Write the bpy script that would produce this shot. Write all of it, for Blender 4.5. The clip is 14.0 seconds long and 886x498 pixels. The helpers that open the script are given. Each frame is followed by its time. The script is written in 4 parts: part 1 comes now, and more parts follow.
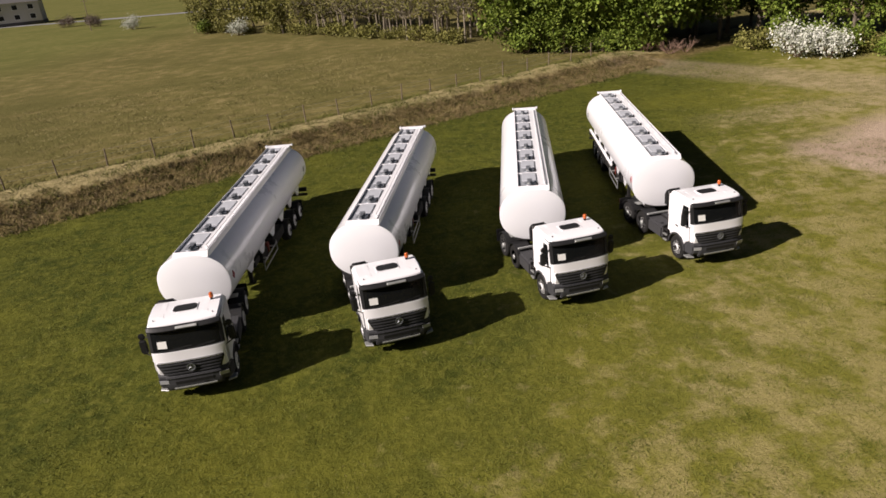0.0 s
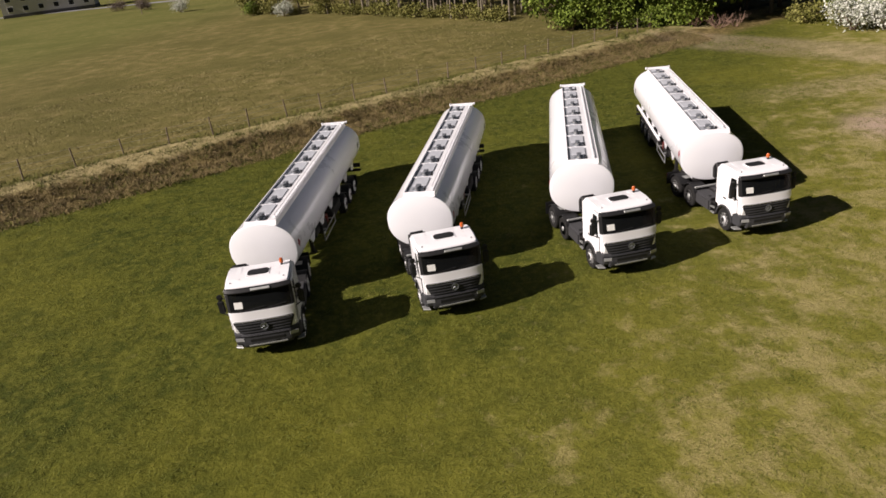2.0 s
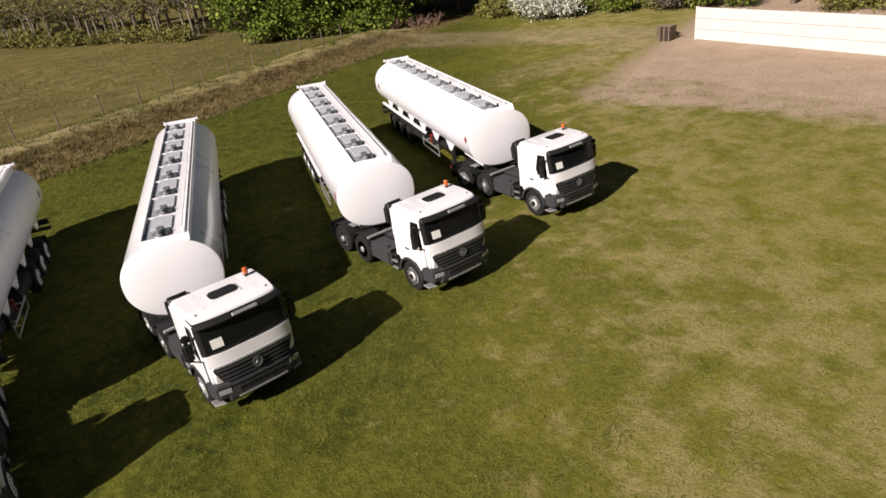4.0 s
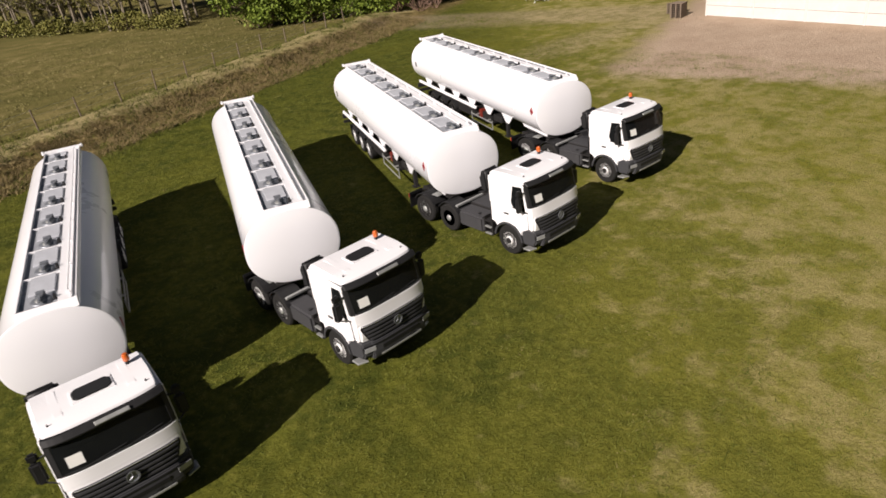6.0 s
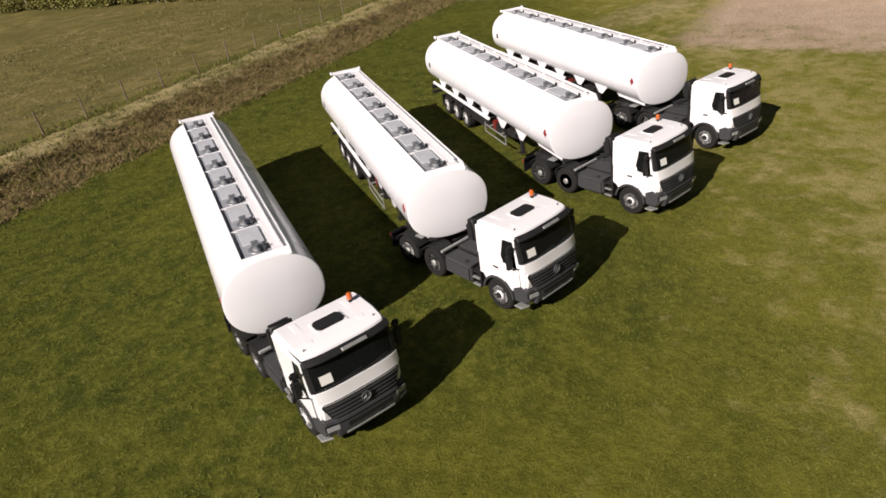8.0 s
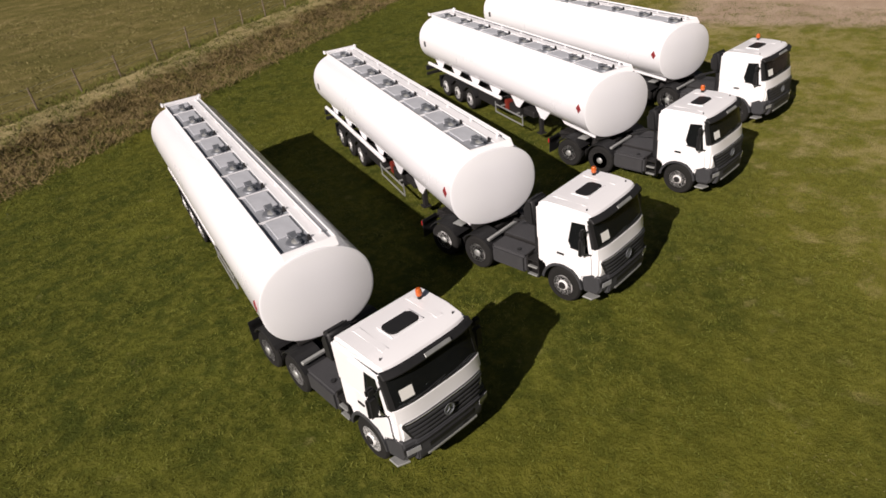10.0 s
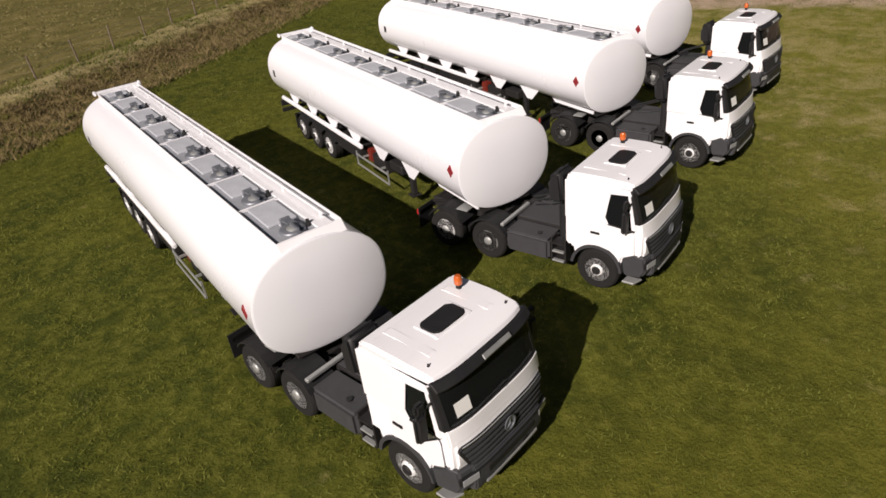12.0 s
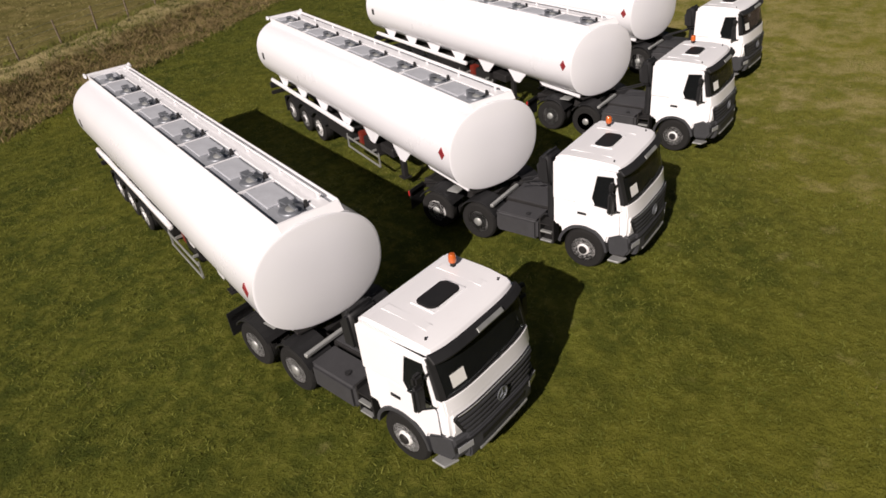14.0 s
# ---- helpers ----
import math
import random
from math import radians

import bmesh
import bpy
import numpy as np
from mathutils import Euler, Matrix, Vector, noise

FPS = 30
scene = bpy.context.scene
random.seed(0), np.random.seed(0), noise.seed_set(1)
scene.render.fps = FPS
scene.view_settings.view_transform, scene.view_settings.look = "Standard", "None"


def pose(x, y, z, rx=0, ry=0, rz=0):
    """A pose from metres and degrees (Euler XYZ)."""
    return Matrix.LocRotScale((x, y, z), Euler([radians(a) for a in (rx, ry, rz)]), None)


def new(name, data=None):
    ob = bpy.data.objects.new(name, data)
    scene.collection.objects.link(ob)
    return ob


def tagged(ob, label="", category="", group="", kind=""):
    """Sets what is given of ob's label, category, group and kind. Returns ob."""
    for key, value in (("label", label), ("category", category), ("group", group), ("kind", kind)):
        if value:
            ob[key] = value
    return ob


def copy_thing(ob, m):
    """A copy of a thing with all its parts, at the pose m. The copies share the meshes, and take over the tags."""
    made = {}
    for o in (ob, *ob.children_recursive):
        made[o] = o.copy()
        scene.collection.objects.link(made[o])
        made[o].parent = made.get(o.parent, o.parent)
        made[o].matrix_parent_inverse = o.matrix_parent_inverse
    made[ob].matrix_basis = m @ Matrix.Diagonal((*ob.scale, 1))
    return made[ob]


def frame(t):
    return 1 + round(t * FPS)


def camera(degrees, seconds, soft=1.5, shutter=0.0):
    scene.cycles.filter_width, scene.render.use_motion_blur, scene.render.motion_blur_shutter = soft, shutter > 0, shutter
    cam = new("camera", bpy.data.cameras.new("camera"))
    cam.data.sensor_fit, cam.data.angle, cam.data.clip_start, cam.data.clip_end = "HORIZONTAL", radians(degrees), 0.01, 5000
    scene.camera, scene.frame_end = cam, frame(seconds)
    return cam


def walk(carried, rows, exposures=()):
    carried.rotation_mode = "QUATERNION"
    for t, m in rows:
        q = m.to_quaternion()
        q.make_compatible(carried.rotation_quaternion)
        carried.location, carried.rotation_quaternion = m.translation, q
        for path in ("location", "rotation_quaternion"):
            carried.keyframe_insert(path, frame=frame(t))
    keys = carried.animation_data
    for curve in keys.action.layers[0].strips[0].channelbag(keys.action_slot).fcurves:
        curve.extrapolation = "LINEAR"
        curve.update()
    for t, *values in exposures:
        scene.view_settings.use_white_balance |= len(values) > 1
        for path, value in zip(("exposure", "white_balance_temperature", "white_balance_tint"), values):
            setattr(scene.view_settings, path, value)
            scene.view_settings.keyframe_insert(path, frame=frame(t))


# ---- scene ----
cam = camera(68.14, 14.0, soft=1.6, shutter=0.3)
PATH = [
    (0.0, pose(5.357, -20.240, 12.762, 65.464, 4.834, -11.593)),
    (0.5, pose(5.451, -20.463, 12.469, 65.965, 5.176, -11.279)),
    (1.0, pose(5.279, -20.560, 12.516, 65.818, 5.311, -11.302)),
    (1.5, pose(4.852, -21.118, 12.672, 65.174, 5.213, -10.102)),
    (2.0, pose(4.584, -21.429, 12.973, 64.058, 6.047, -8.367)),
    (2.5, pose(3.922, -20.546, 12.542, 63.754, 6.171, -11.368)),
    (3.0, pose(4.459, -17.215, 11.176, 63.621, 6.511, -23.932)),
    (3.2, pose(4.440, -16.533, 10.842, 63.708, 6.006, -27.729)),
    (5.5, pose(0.932, -13.249, 10.448, 62.451, 6.201, -38.489)),
    (6.0, pose(-0.087, -13.083, 10.665, 61.899, 6.600, -38.295)),
    (6.5, pose(-1.199, -12.899, 10.875, 61.596, 6.502, -38.004)),
    (7.0, pose(-2.419, -12.908, 11.274, 60.965, 6.770, -37.552)),
    (7.5, pose(-3.352, -12.475, 11.421, 60.447, 7.100, -37.547)),
    (8.0, pose(-4.484, -12.214, 11.722, 59.573, 6.969, -37.234)),
    (8.5, pose(-5.119, -11.503, 11.882, 58.587, 7.045, -37.261)),
    (11.0, pose(-5.671, -6.915, 9.344, 59.450, 5.946, -46.629)),
    (11.5, pose(-5.552, -6.109, 8.946, 59.498, 5.991, -48.103)),
    (12.0, pose(-5.737, -5.960, 9.004, 59.143, 5.964, -48.564)),
    (12.5, pose(-5.908, -5.921, 9.032, 58.796, 5.835, -48.916)),
    (13.0, pose(-6.049, -5.948, 9.071, 58.235, 5.624, -49.253)),
    (13.5, pose(-6.081, -5.979, 9.043, 58.013, 5.662, -49.511)),
    (14.0, pose(-6.161, -6.130, 9.209, 57.525, 5.402, -49.793)),
]
walk(cam, PATH, exposures=[(0.0, 0.50, 6800, 19), (3.2, 0.50, 6800, 19), (5.3, 0.46, 6800, 17), (8.7, 0.36, 6800, 17), (11.0, 0.16, 6800, 18), (14.0, 0.16, 6800, 18)])

# ---- world, sun, exposure ----
SUN_EL, SUN_X, SUN_Y = 34.0, 0.972, 0.235          # elevation, and the way the shadows fall
world = bpy.data.worlds.new("daylight")
scene.world = world
world.use_nodes = True
wn = world.node_tree
sky = wn.nodes.new("ShaderNodeTexSky")
sky.sky_type, sky.sun_disc = "NISHITA", False
sky.sun_elevation = radians(SUN_EL)
sky.sun_rotation = math.atan2(-SUN_X, -SUN_Y)
sky.dust_density = 1.5
wn.links.new(sky.outputs[0], wn.nodes["Background"].inputs[0])
wn.nodes["Background"].inputs[1].default_value = 0.015
sun = new("sun", bpy.data.lights.new("sun", "SUN"))
sun.data.energy, sun.data.angle, sun.data.color = 5.0, radians(0.6), (1.0, 0.955, 0.89)
sun_way = Vector((SUN_X, SUN_Y, 0)).normalized() * math.cos(radians(SUN_EL)) + Vector((0, 0, -math.sin(radians(SUN_EL))))
sun.rotation_euler = sun_way.to_track_quat("-Z", "Y").to_euler()
sun.location = (-20, -10, 30)


# ---- materials ----
class Mat:
    """A node material with short calls."""

    def __init__(self, name, rough=0.5, metal=0.0, color=(0.5, 0.5, 0.5)):
        self.m = bpy.data.materials.new(name)
        self.m.use_nodes = True
        self.t = self.m.node_tree
        self.b = self.t.nodes["Principled BSDF"]
        self.b.inputs["Roughness"].default_value = rough
        self.b.inputs["Metallic"].default_value = metal
        self.b.inputs["Base Color"].default_value = (*color, 1)
        self.pos = None

    def node(self, kind, **ins):
        n = self.t.nodes.new(kind)
        for k, v in ins.items():
            self.put(n, k.replace("_", " "), v)
        return n

    def put(self, n, key, v):
        sock = n.inputs[int(key)] if key.isdigit() else n.inputs[key]
        if isinstance(v, bpy.types.NodeSocket):
            self.t.links.new(v, sock)
        else:
            sock.default_value = v

    def position(self, local=False):
        if local:
            return self.t.nodes.new("ShaderNodeTexCoord").outputs["Object"]
        return self.t.nodes.new("ShaderNodeNewGeometry").outputs["Position"]

    def noise(self, scale, detail=4.0, rough=0.55, vec=None):
        return self.node("ShaderNodeTexNoise", Vector=vec or self.position(), Scale=scale, Detail=detail, Roughness=rough).outputs["Fac"]

    def ramp(self, fac, *stops):
        n = self.node("ShaderNodeValToRGB", Fac=fac)
        e = n.color_ramp.elements
        while len(e) < len(stops):
            e.new(0.5)
        for s, (p, c) in zip(e, stops):
            s.position = p
            s.color = (*c, 1) if isinstance(c, tuple) else (c, c, c, 1)
        return n.outputs["Color"]

    def mix(self, fac, a, b, how="MIX"):
        n = self.t.nodes.new("ShaderNodeMix")
        n.data_type, n.blend_type = "RGBA", how
        for i, v in ((0, fac), (6, a), (7, b)):
            if isinstance(v, bpy.types.NodeSocket):
                self.t.links.new(v, n.inputs[i])
            else:
                n.inputs[i].default_value = (*v, 1) if isinstance(v, tuple) else v
        return n.outputs[2]

    def math(self, op, a, b=0.0):
        n = self.t.nodes.new("ShaderNodeMath")
        n.operation = op
        for i, v in ((0, a), (1, b)):
            if isinstance(v, bpy.types.NodeSocket):
                self.t.links.new(v, n.inputs[i])
            else:
                n.inputs[i].default_value = v
        return n.outputs[0]

    def band(self, v, lo, hi):
        n = self.node("ShaderNodeMapRange", Value=v)
        n.interpolation_type = "SMOOTHSTEP"
        n.inputs["From Min"].default_value, n.inputs["From Max"].default_value = lo, hi
        return n.outputs[0]

    def color(self, v):
        self.put(self.b, "Base Color", v if isinstance(v, bpy.types.NodeSocket) else (*v, 1))
        return self

    def rough(self, v):
        self.put(self.b, "Roughness", v)
        return self

    def bump(self, height, strength=0.3, dist=0.02):
        n = self.node("ShaderNodeBump", Height=height, Strength=strength, Distance=dist)
        self.put(self.b, "Normal", n.outputs[0])
        return self


def plain(name, col, rough=0.5, metal=0.0, var=0.12, scale=6.0, bump=0.0, coat=0.0):
    """A surface with slight blotches, dust and uneven gloss."""
    k = Mat(name, rough, metal)
    p = k.position(local=True)
    a = k.noise(scale, 5, 0.6, p)
    f = k.noise(scale * 9, 3, 0.5, p)
    lo, hi = tuple(c * (1 - var) for c in col), tuple(min(c * (1 + var), 1) for c in col)
    c = k.mix(k.band(f, 0.3, 0.7), k.ramp(a, (0.3, lo), (0.7, hi)), col)
    k.color(c)
    k.rough(k.math("ADD", k.math("MULTIPLY", a, 0.2), rough - 0.1))
    if bump:
        k.bump(f, bump, 0.01)
    if coat:
        k.b.inputs["Coat Weight"].default_value = coat
        k.b.inputs["Coat Roughness"].default_value = 0.08
    return k.m


WHITE = plain("white_paint", (0.83, 0.83, 0.85), 0.32, var=0.02, scale=1.5, coat=0.4)
TANK = plain("tank_white", (0.82, 0.825, 0.86), 0.30, var=0.008, scale=0.5, coat=0.6)
CABGREY = plain("dark_grey_plastic", (0.045, 0.046, 0.050), 0.5, var=0.15, bump=0.1)
BLACK = plain("black_plastic", (0.018, 0.018, 0.019), 0.5, var=0.2)
CHASSIS = plain("chassis_paint", (0.020, 0.019, 0.019), 0.55, var=0.3, bump=0.15)
DECK = plain("deck_grey", (0.045, 0.045, 0.048), 0.55, var=0.2, bump=0.2)
RUBBER = plain("tyre_rubber", (0.014, 0.0135, 0.013), 0.85, var=0.3, scale=12, bump=0.3)
RIM = plain("silver_rim", (0.74, 0.74, 0.74), 0.4, 0.0, var=0.08)
ALU = plain("aluminium_plate", (0.52, 0.54, 0.58), 0.45, 0.15, var=0.15, scale=3, bump=0.25)
LID = plain("lid_metal", (0.22, 0.235, 0.26), 0.45, 0.5, var=0.3)
GUTTER = plain("gutter_grey", (0.27, 0.285, 0.31), 0.6, var=0.2)
GALV = plain("galvanised_steel", (0.42, 0.43, 0.42), 0.5, 0.6, var=0.15)
RED = plain("red_paint", (0.16, 0.022, 0.014), 0.4, var=0.15)
AMBER = plain("amber_lens", (0.50, 0.10, 0.015), 0.2, var=0.05, coat=0.5)
LAMP = plain("lamp_lens", (0.38, 0.39, 0.41), 0.12, 0.3, var=0.1, scale=30)
TAIL = plain("red_lens", (0.35, 0.02, 0.02), 0.25, var=0.1)
CHROME = plain("chrome", (0.75, 0.76, 0.78), 0.18, 0.95, var=0.05)
# near black, with the shade inside the cab put into the colour
CABSHADE = plain("cab_inside_shade", (0.006, 0.006, 0.0065), 0.9, var=0.2, scale=20)
PAPER = plain("paper", (0.75, 0.75, 0.72), 0.8, var=0.03)
DIAMOND = plain("placard_red", (0.24, 0.02, 0.025), 0.5, var=0.1)
WOOD = plain("weathered_wood", (0.17, 0.13, 0.095), 0.85, var=0.35, scale=8, bump=0.4)
CONCRETE = plain("pale_concrete", (0.58, 0.56, 0.53), 0.85, var=0.12, scale=0.8, bump=0.3)
PLASTER = plain("house_plaster", (0.55, 0.53, 0.5), 0.9, var=0.1, scale=0.4)
SLATE = plain("roof_slate", (0.09, 0.085, 0.085), 0.8, var=0.25, scale=2)
BARK = plain("bark", (0.13, 0.105, 0.08), 0.9, var=0.35, scale=3, bump=0.5)
PALEBARK = plain("pale_bark", (0.19, 0.16, 0.115), 0.9, var=0.3, scale=3, bump=0.4)
TWIG = plain("dry_twigs", (0.20, 0.125, 0.09), 0.9, var=0.35, scale=4)

for dull in (CABGREY, BLACK, CHASSIS, DECK, RUBBER, CABSHADE):
    dull.node_tree.nodes["Principled BSDF"].inputs["Specular IOR Level"].default_value = 0.25
k = Mat("cab_glass", 0.03)
k.color((0.045, 0.05, 0.052))
k.b.inputs["Transmission Weight"].default_value = 0.85
k.b.inputs["IOR"].default_value = 1.18
GLASS = k.m
MIRROR = Mat("mirror_glass", 0.03, 1.0, (0.8, 0.82, 0.85)).m


def leafy(name, a, b, c, own=0.6, patch=0.35, lawn=False):
    """own: how much each leaf differs by itself; patch: how fine the shared patches are."""
    k = Mat(name, 0.6)
    g = k.t.nodes.new("ShaderNodeNewGeometry")
    o = k.t.nodes.new("ShaderNodeObjectInfo")
    big = k.noise(patch, 3, 0.6, g.outputs["Position"])
    r = k.math("ADD", k.math("MULTIPLY", g.outputs["Random Per Island"], own), k.math("MULTIPLY", big, 1.1 - own))
    r = k.math("ADD", r, k.math("MULTIPLY", o.outputs["Random"], 0.15))
    k.color(k.ramp(r, (0.36 if lawn else 0.15, a), (0.55, b), (0.76 if lawn else 0.95, c)))
    k.b.inputs["Specular IOR Level"].default_value = 0.15
    if lawn:  # thin blades pass the light on, so a tuft shades as one soft mass
        up = k.node("ShaderNodeVectorMath", **{"0": g.outputs["Normal"], "1": (0.0, 0.0, 2.2)})
        k.put(k.b, "Normal", up.outputs[0])
    return k.m


LEAF = leafy("spring_leaves", (0.045, 0.068, 0.010), (0.105, 0.155, 0.020), (0.20, 0.25, 0.045))
LEAF2 = leafy("olive_leaves", (0.06, 0.065, 0.016), (0.135, 0.135, 0.03), (0.24, 0.22, 0.07))
BLOSSOM = leafy("white_blossom", (0.10, 0.13, 0.05), (0.42, 0.44, 0.36), (0.72, 0.72, 0.66))
SCRUB = leafy("brown_scrub", (0.045, 0.036, 0.012), (0.14, 0.105, 0.042), (0.30, 0.225, 0.105), 0.4, 0.9, True)
STRAW = leafy("dry_grass", (0.11, 0.105, 0.026), (0.20, 0.175, 0.06), (0.33, 0.28, 0.13), 0.3, 0.8, True)
BLADE = leafy("grass_blades", (0.027, 0.038, 0.005), (0.084, 0.100, 0.013), (0.162, 0.170, 0.034), 0.25, 1.3, True)
BARE = leafy("bare_brush", (0.06, 0.045, 0.033), (0.13, 0.10, 0.08), (0.21, 0.17, 0.13))

# the bank runs along y = BANK0 + BANKS * x; d is the distance across it, counted away from the lorries
BANK0, BANKS = 28.3, 0.46
BL = math.hypot(1, BANKS)


def across(x, y):
    return (y - BANK0 - BANKS * x) / BL + 0.9 * noise.noise((x * 0.13, 0.0, 5.0)) + 0.35 * noise.noise((x * 0.5, y * 0.2, 7.0))


k = Mat("meadow", 0.9)
pos = k.position()
sep = k.node("ShaderNodeSeparateXYZ", Vector=pos)
X, Y = sep.outputs[0], sep.outputs[1]
n_big, n_mid, n_fine, n_tiny = k.noise(0.055, 4, 0.6), k.noise(0.45, 5, 0.65), k.noise(3.2, 6, 0.7), k.noise(17, 4, 0.7)
lush = k.ramp(n_fine, (0.30, (0.030, 0.037, 0.005)), (0.5, (0.074, 0.081, 0.011)), (0.72, (0.140, 0.136, 0.026)))
n_clump = k.noise(1.15, 5, 0.62)
lush = k.mix(k.math("MULTIPLY", k.band(n_clump, 0.47, 0.62), 0.9), lush, k.mix(n_tiny, (0.018, 0.027, 0.004), (0.062, 0.075, 0.010)))
lush = k.mix(k.math("MULTIPLY", k.band(n_mid, 0.5, 0.72), 0.5), lush, (0.118, 0.126, 0.017))
dry = k.ramp(n_tiny, (0.25, (0.19, 0.165, 0.050)), (0.75, (0.42, 0.345, 0.17)))
# dry, thin turf in patches, more of it to the south-east of the lorries
east = k.band(k.math("ADD", k.math("MULTIPLY", X, 0.6), k.math("MULTIPLY", Y, -0.5)), 3.5, 15.0)
south = k.math("MULTIPLY", east, 0.2)
lush = k.mix(k.math("MULTIPLY", k.math("MULTIPLY", east, k.math("ADD", 0.75, k.math("MULTIPLY", k.band(n_mid, 0.35, 0.65), 0.25))), 0.62), lush, k.mix(n_fine, (0.160, 0.158, 0.020), (0.31, 0.285, 0.062)))
patch = k.band(k.math("ADD", k.math("ADD", k.math("MULTIPLY", n_mid, 0.55), k.math("MULTIPLY", n_clump, 0.60)), south), 0.68, 0.86)
lawn = k.mix(k.math("MULTIPLY", patch, 0.85), lush, dry)
lawn = k.mix(k.math("MULTIPLY", k.band(n_big, 0.45, 0.7), 0.35), lawn, (0.19, 0.175, 0.022))
# pasture behind the bank
pasture = k.ramp(k.math("ADD", k.math("MULTIPLY", n_mid, 0.7), k.math("MULTIPLY", n_fine, 0.3)), (0.34, (0.088, 0.082, 0.022)), (0.52, (0.146, 0.124, 0.042)), (0.72, (0.28, 0.215, 0.10)))
pasture = k.mix(k.band(n_big, 0.42, 0.66), pasture, k.mix(n_fine, (0.066, 0.068, 0.016), (0.140, 0.118, 0.040)))
green_w = k.math("MULTIPLY", k.band(k.math("SUBTRACT", k.math("MULTIPLY", Y, 0.35), X), 60.0, 110.0), 0.25)
pasture = k.mix(green_w, pasture, (0.10, 0.15, 0.022))
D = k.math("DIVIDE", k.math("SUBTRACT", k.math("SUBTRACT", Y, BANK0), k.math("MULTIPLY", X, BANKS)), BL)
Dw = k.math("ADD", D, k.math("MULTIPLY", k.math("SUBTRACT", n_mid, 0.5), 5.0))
scrub = k.ramp(k.math("ADD", k.math("MULTIPLY", n_clump, 0.55), k.math("MULTIPLY", n_fine, 0.45)), (0.36, (0.045, 0.038, 0.012)), (0.5, (0.135, 0.102, 0.038)), (0.64, (0.28, 0.215, 0.095)))
crest = k.ramp(n_fine, (0.3, (0.23, 0.195, 0.08)), (0.7, (0.44, 0.36, 0.19)))
col = k.mix(k.band(Dw, -3.4, -1.0), lawn, scrub)
col = k.mix(k.band(Dw, 1.7, 2.7), col, crest)
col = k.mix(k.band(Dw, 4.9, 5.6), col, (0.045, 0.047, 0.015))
col = k.mix(k.band(Dw, 5.9, 7.2), col, pasture)
# sandy yard to the east and the bare track that leads to it
Xw = k.math("ADD", X, k.math("MULTIPLY", k.math("SUBTRACT", n_mid, 0.5), 4.0))
Yw = k.math("ADD", Y, k.math("MULTIPLY", k.math("SUBTRACT", n_mid, 0.5), 4.0))
sand = k.ramp(k.math("ADD", k.math("MULTIPLY", n_mid, 0.5), k.math("MULTIPLY", n_tiny, 0.5)), (0.3, (0.30, 0.215, 0.15)), (0.7, (0.50, 0.39, 0.29)))
yard = k.math("MULTIPLY", k.band(k.math("ADD", Xw, k.math("MULTIPLY", Yw, 0.28)), 35.0, 37.5), k.math("SUBTRACT", 1.0, k.band(k.math("SUBTRACT", Yw, k.math("MULTIPLY", X, 0.4)), -1.0, 2.0)))
track = k.math("MULTIPLY", k.math("SUBTRACT", 1.0, k.band(k.math("ABSOLUTE", k.math("SUBTRACT", k.math("SUBTRACT", Yw, 47.0), k.math("MULTIPLY", k.math("SUBTRACT", X, 38.5), -2.0))), 5.0, 11.0)), k.band(X, 32.0, 37.0))
track = k.math("MULTIPLY", k.math("MULTIPLY", track, k.math("SUBTRACT", 1.0, k.band(D, 2.0, 6.0))), k.band(n_fine, 0.3, 0.55))
bald = k.math("MULTIPLY", k.math("SUBTRACT", 1.0, k.band(k.math("ABSOLUTE", k.math("SUBTRACT", Yw, 21.5)), 0.8, 3.0)), k.math("MULTIPLY", k.band(X, 29.0, 38.0), k.band(n_fine, 0.35, 0.6)))
col = k.mix(k.math("MAXIMUM", yard, k.math("MULTIPLY", k.math("MAXIMUM", track, bald), 0.4)), col, sand)
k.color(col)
k.bump(k.math("ADD", k.math("MULTIPLY", n_fine, 0.6), k.math("MULTIPLY", n_tiny, 0.2)), 0.9, 0.16)
k.b.inputs["Specular IOR Level"].default_value = 0.1
MEADOW = k.m


# ---- mesh helpers ----
def part(name, bm, material, parent, label="", smooth=False):
    me = bpy.data.meshes.new(name)
    bmesh.ops.recalc_face_normals(bm, faces=bm.faces)
    if smooth:
        for f in bm.faces:
            f.smooth = True
    bm.to_mesh(me)
    bm.free()
    me.materials.append(material)
    if smooth:
        me.set_sharp_from_angle(angle=radians(38))
    ob = new(name, me)
    ob.parent = parent
    if material is GLASS:
        ob.visible_shadow = False
    return tagged(ob, label)


def thing(name, label, category, group=""):
    return tagged(new(name), label, category, group)


def box(x0, x1, y0, y1, z0, z1, bev=0.0, seg=2, bm=None):
    b = bm or bmesh.new()
    vs = [b.verts.new((x, y, z)) for x in (x0, x1) for y in (y0, y1) for z in (z0, z1)]
    fs = [b.faces.new([vs[i] for i in q]) for q in ((0, 1, 3, 2), (4, 6, 7, 5), (0, 4, 5, 1), (2, 3, 7, 6), (0, 2, 6, 4), (1, 5, 7, 3))]
    if bev:
        es = list({e for f in fs for e in f.edges})
        bmesh.ops.bevel(b, geom=es, offset=bev, segments=seg, affect="EDGES", clamp_overlap=True)
    return b


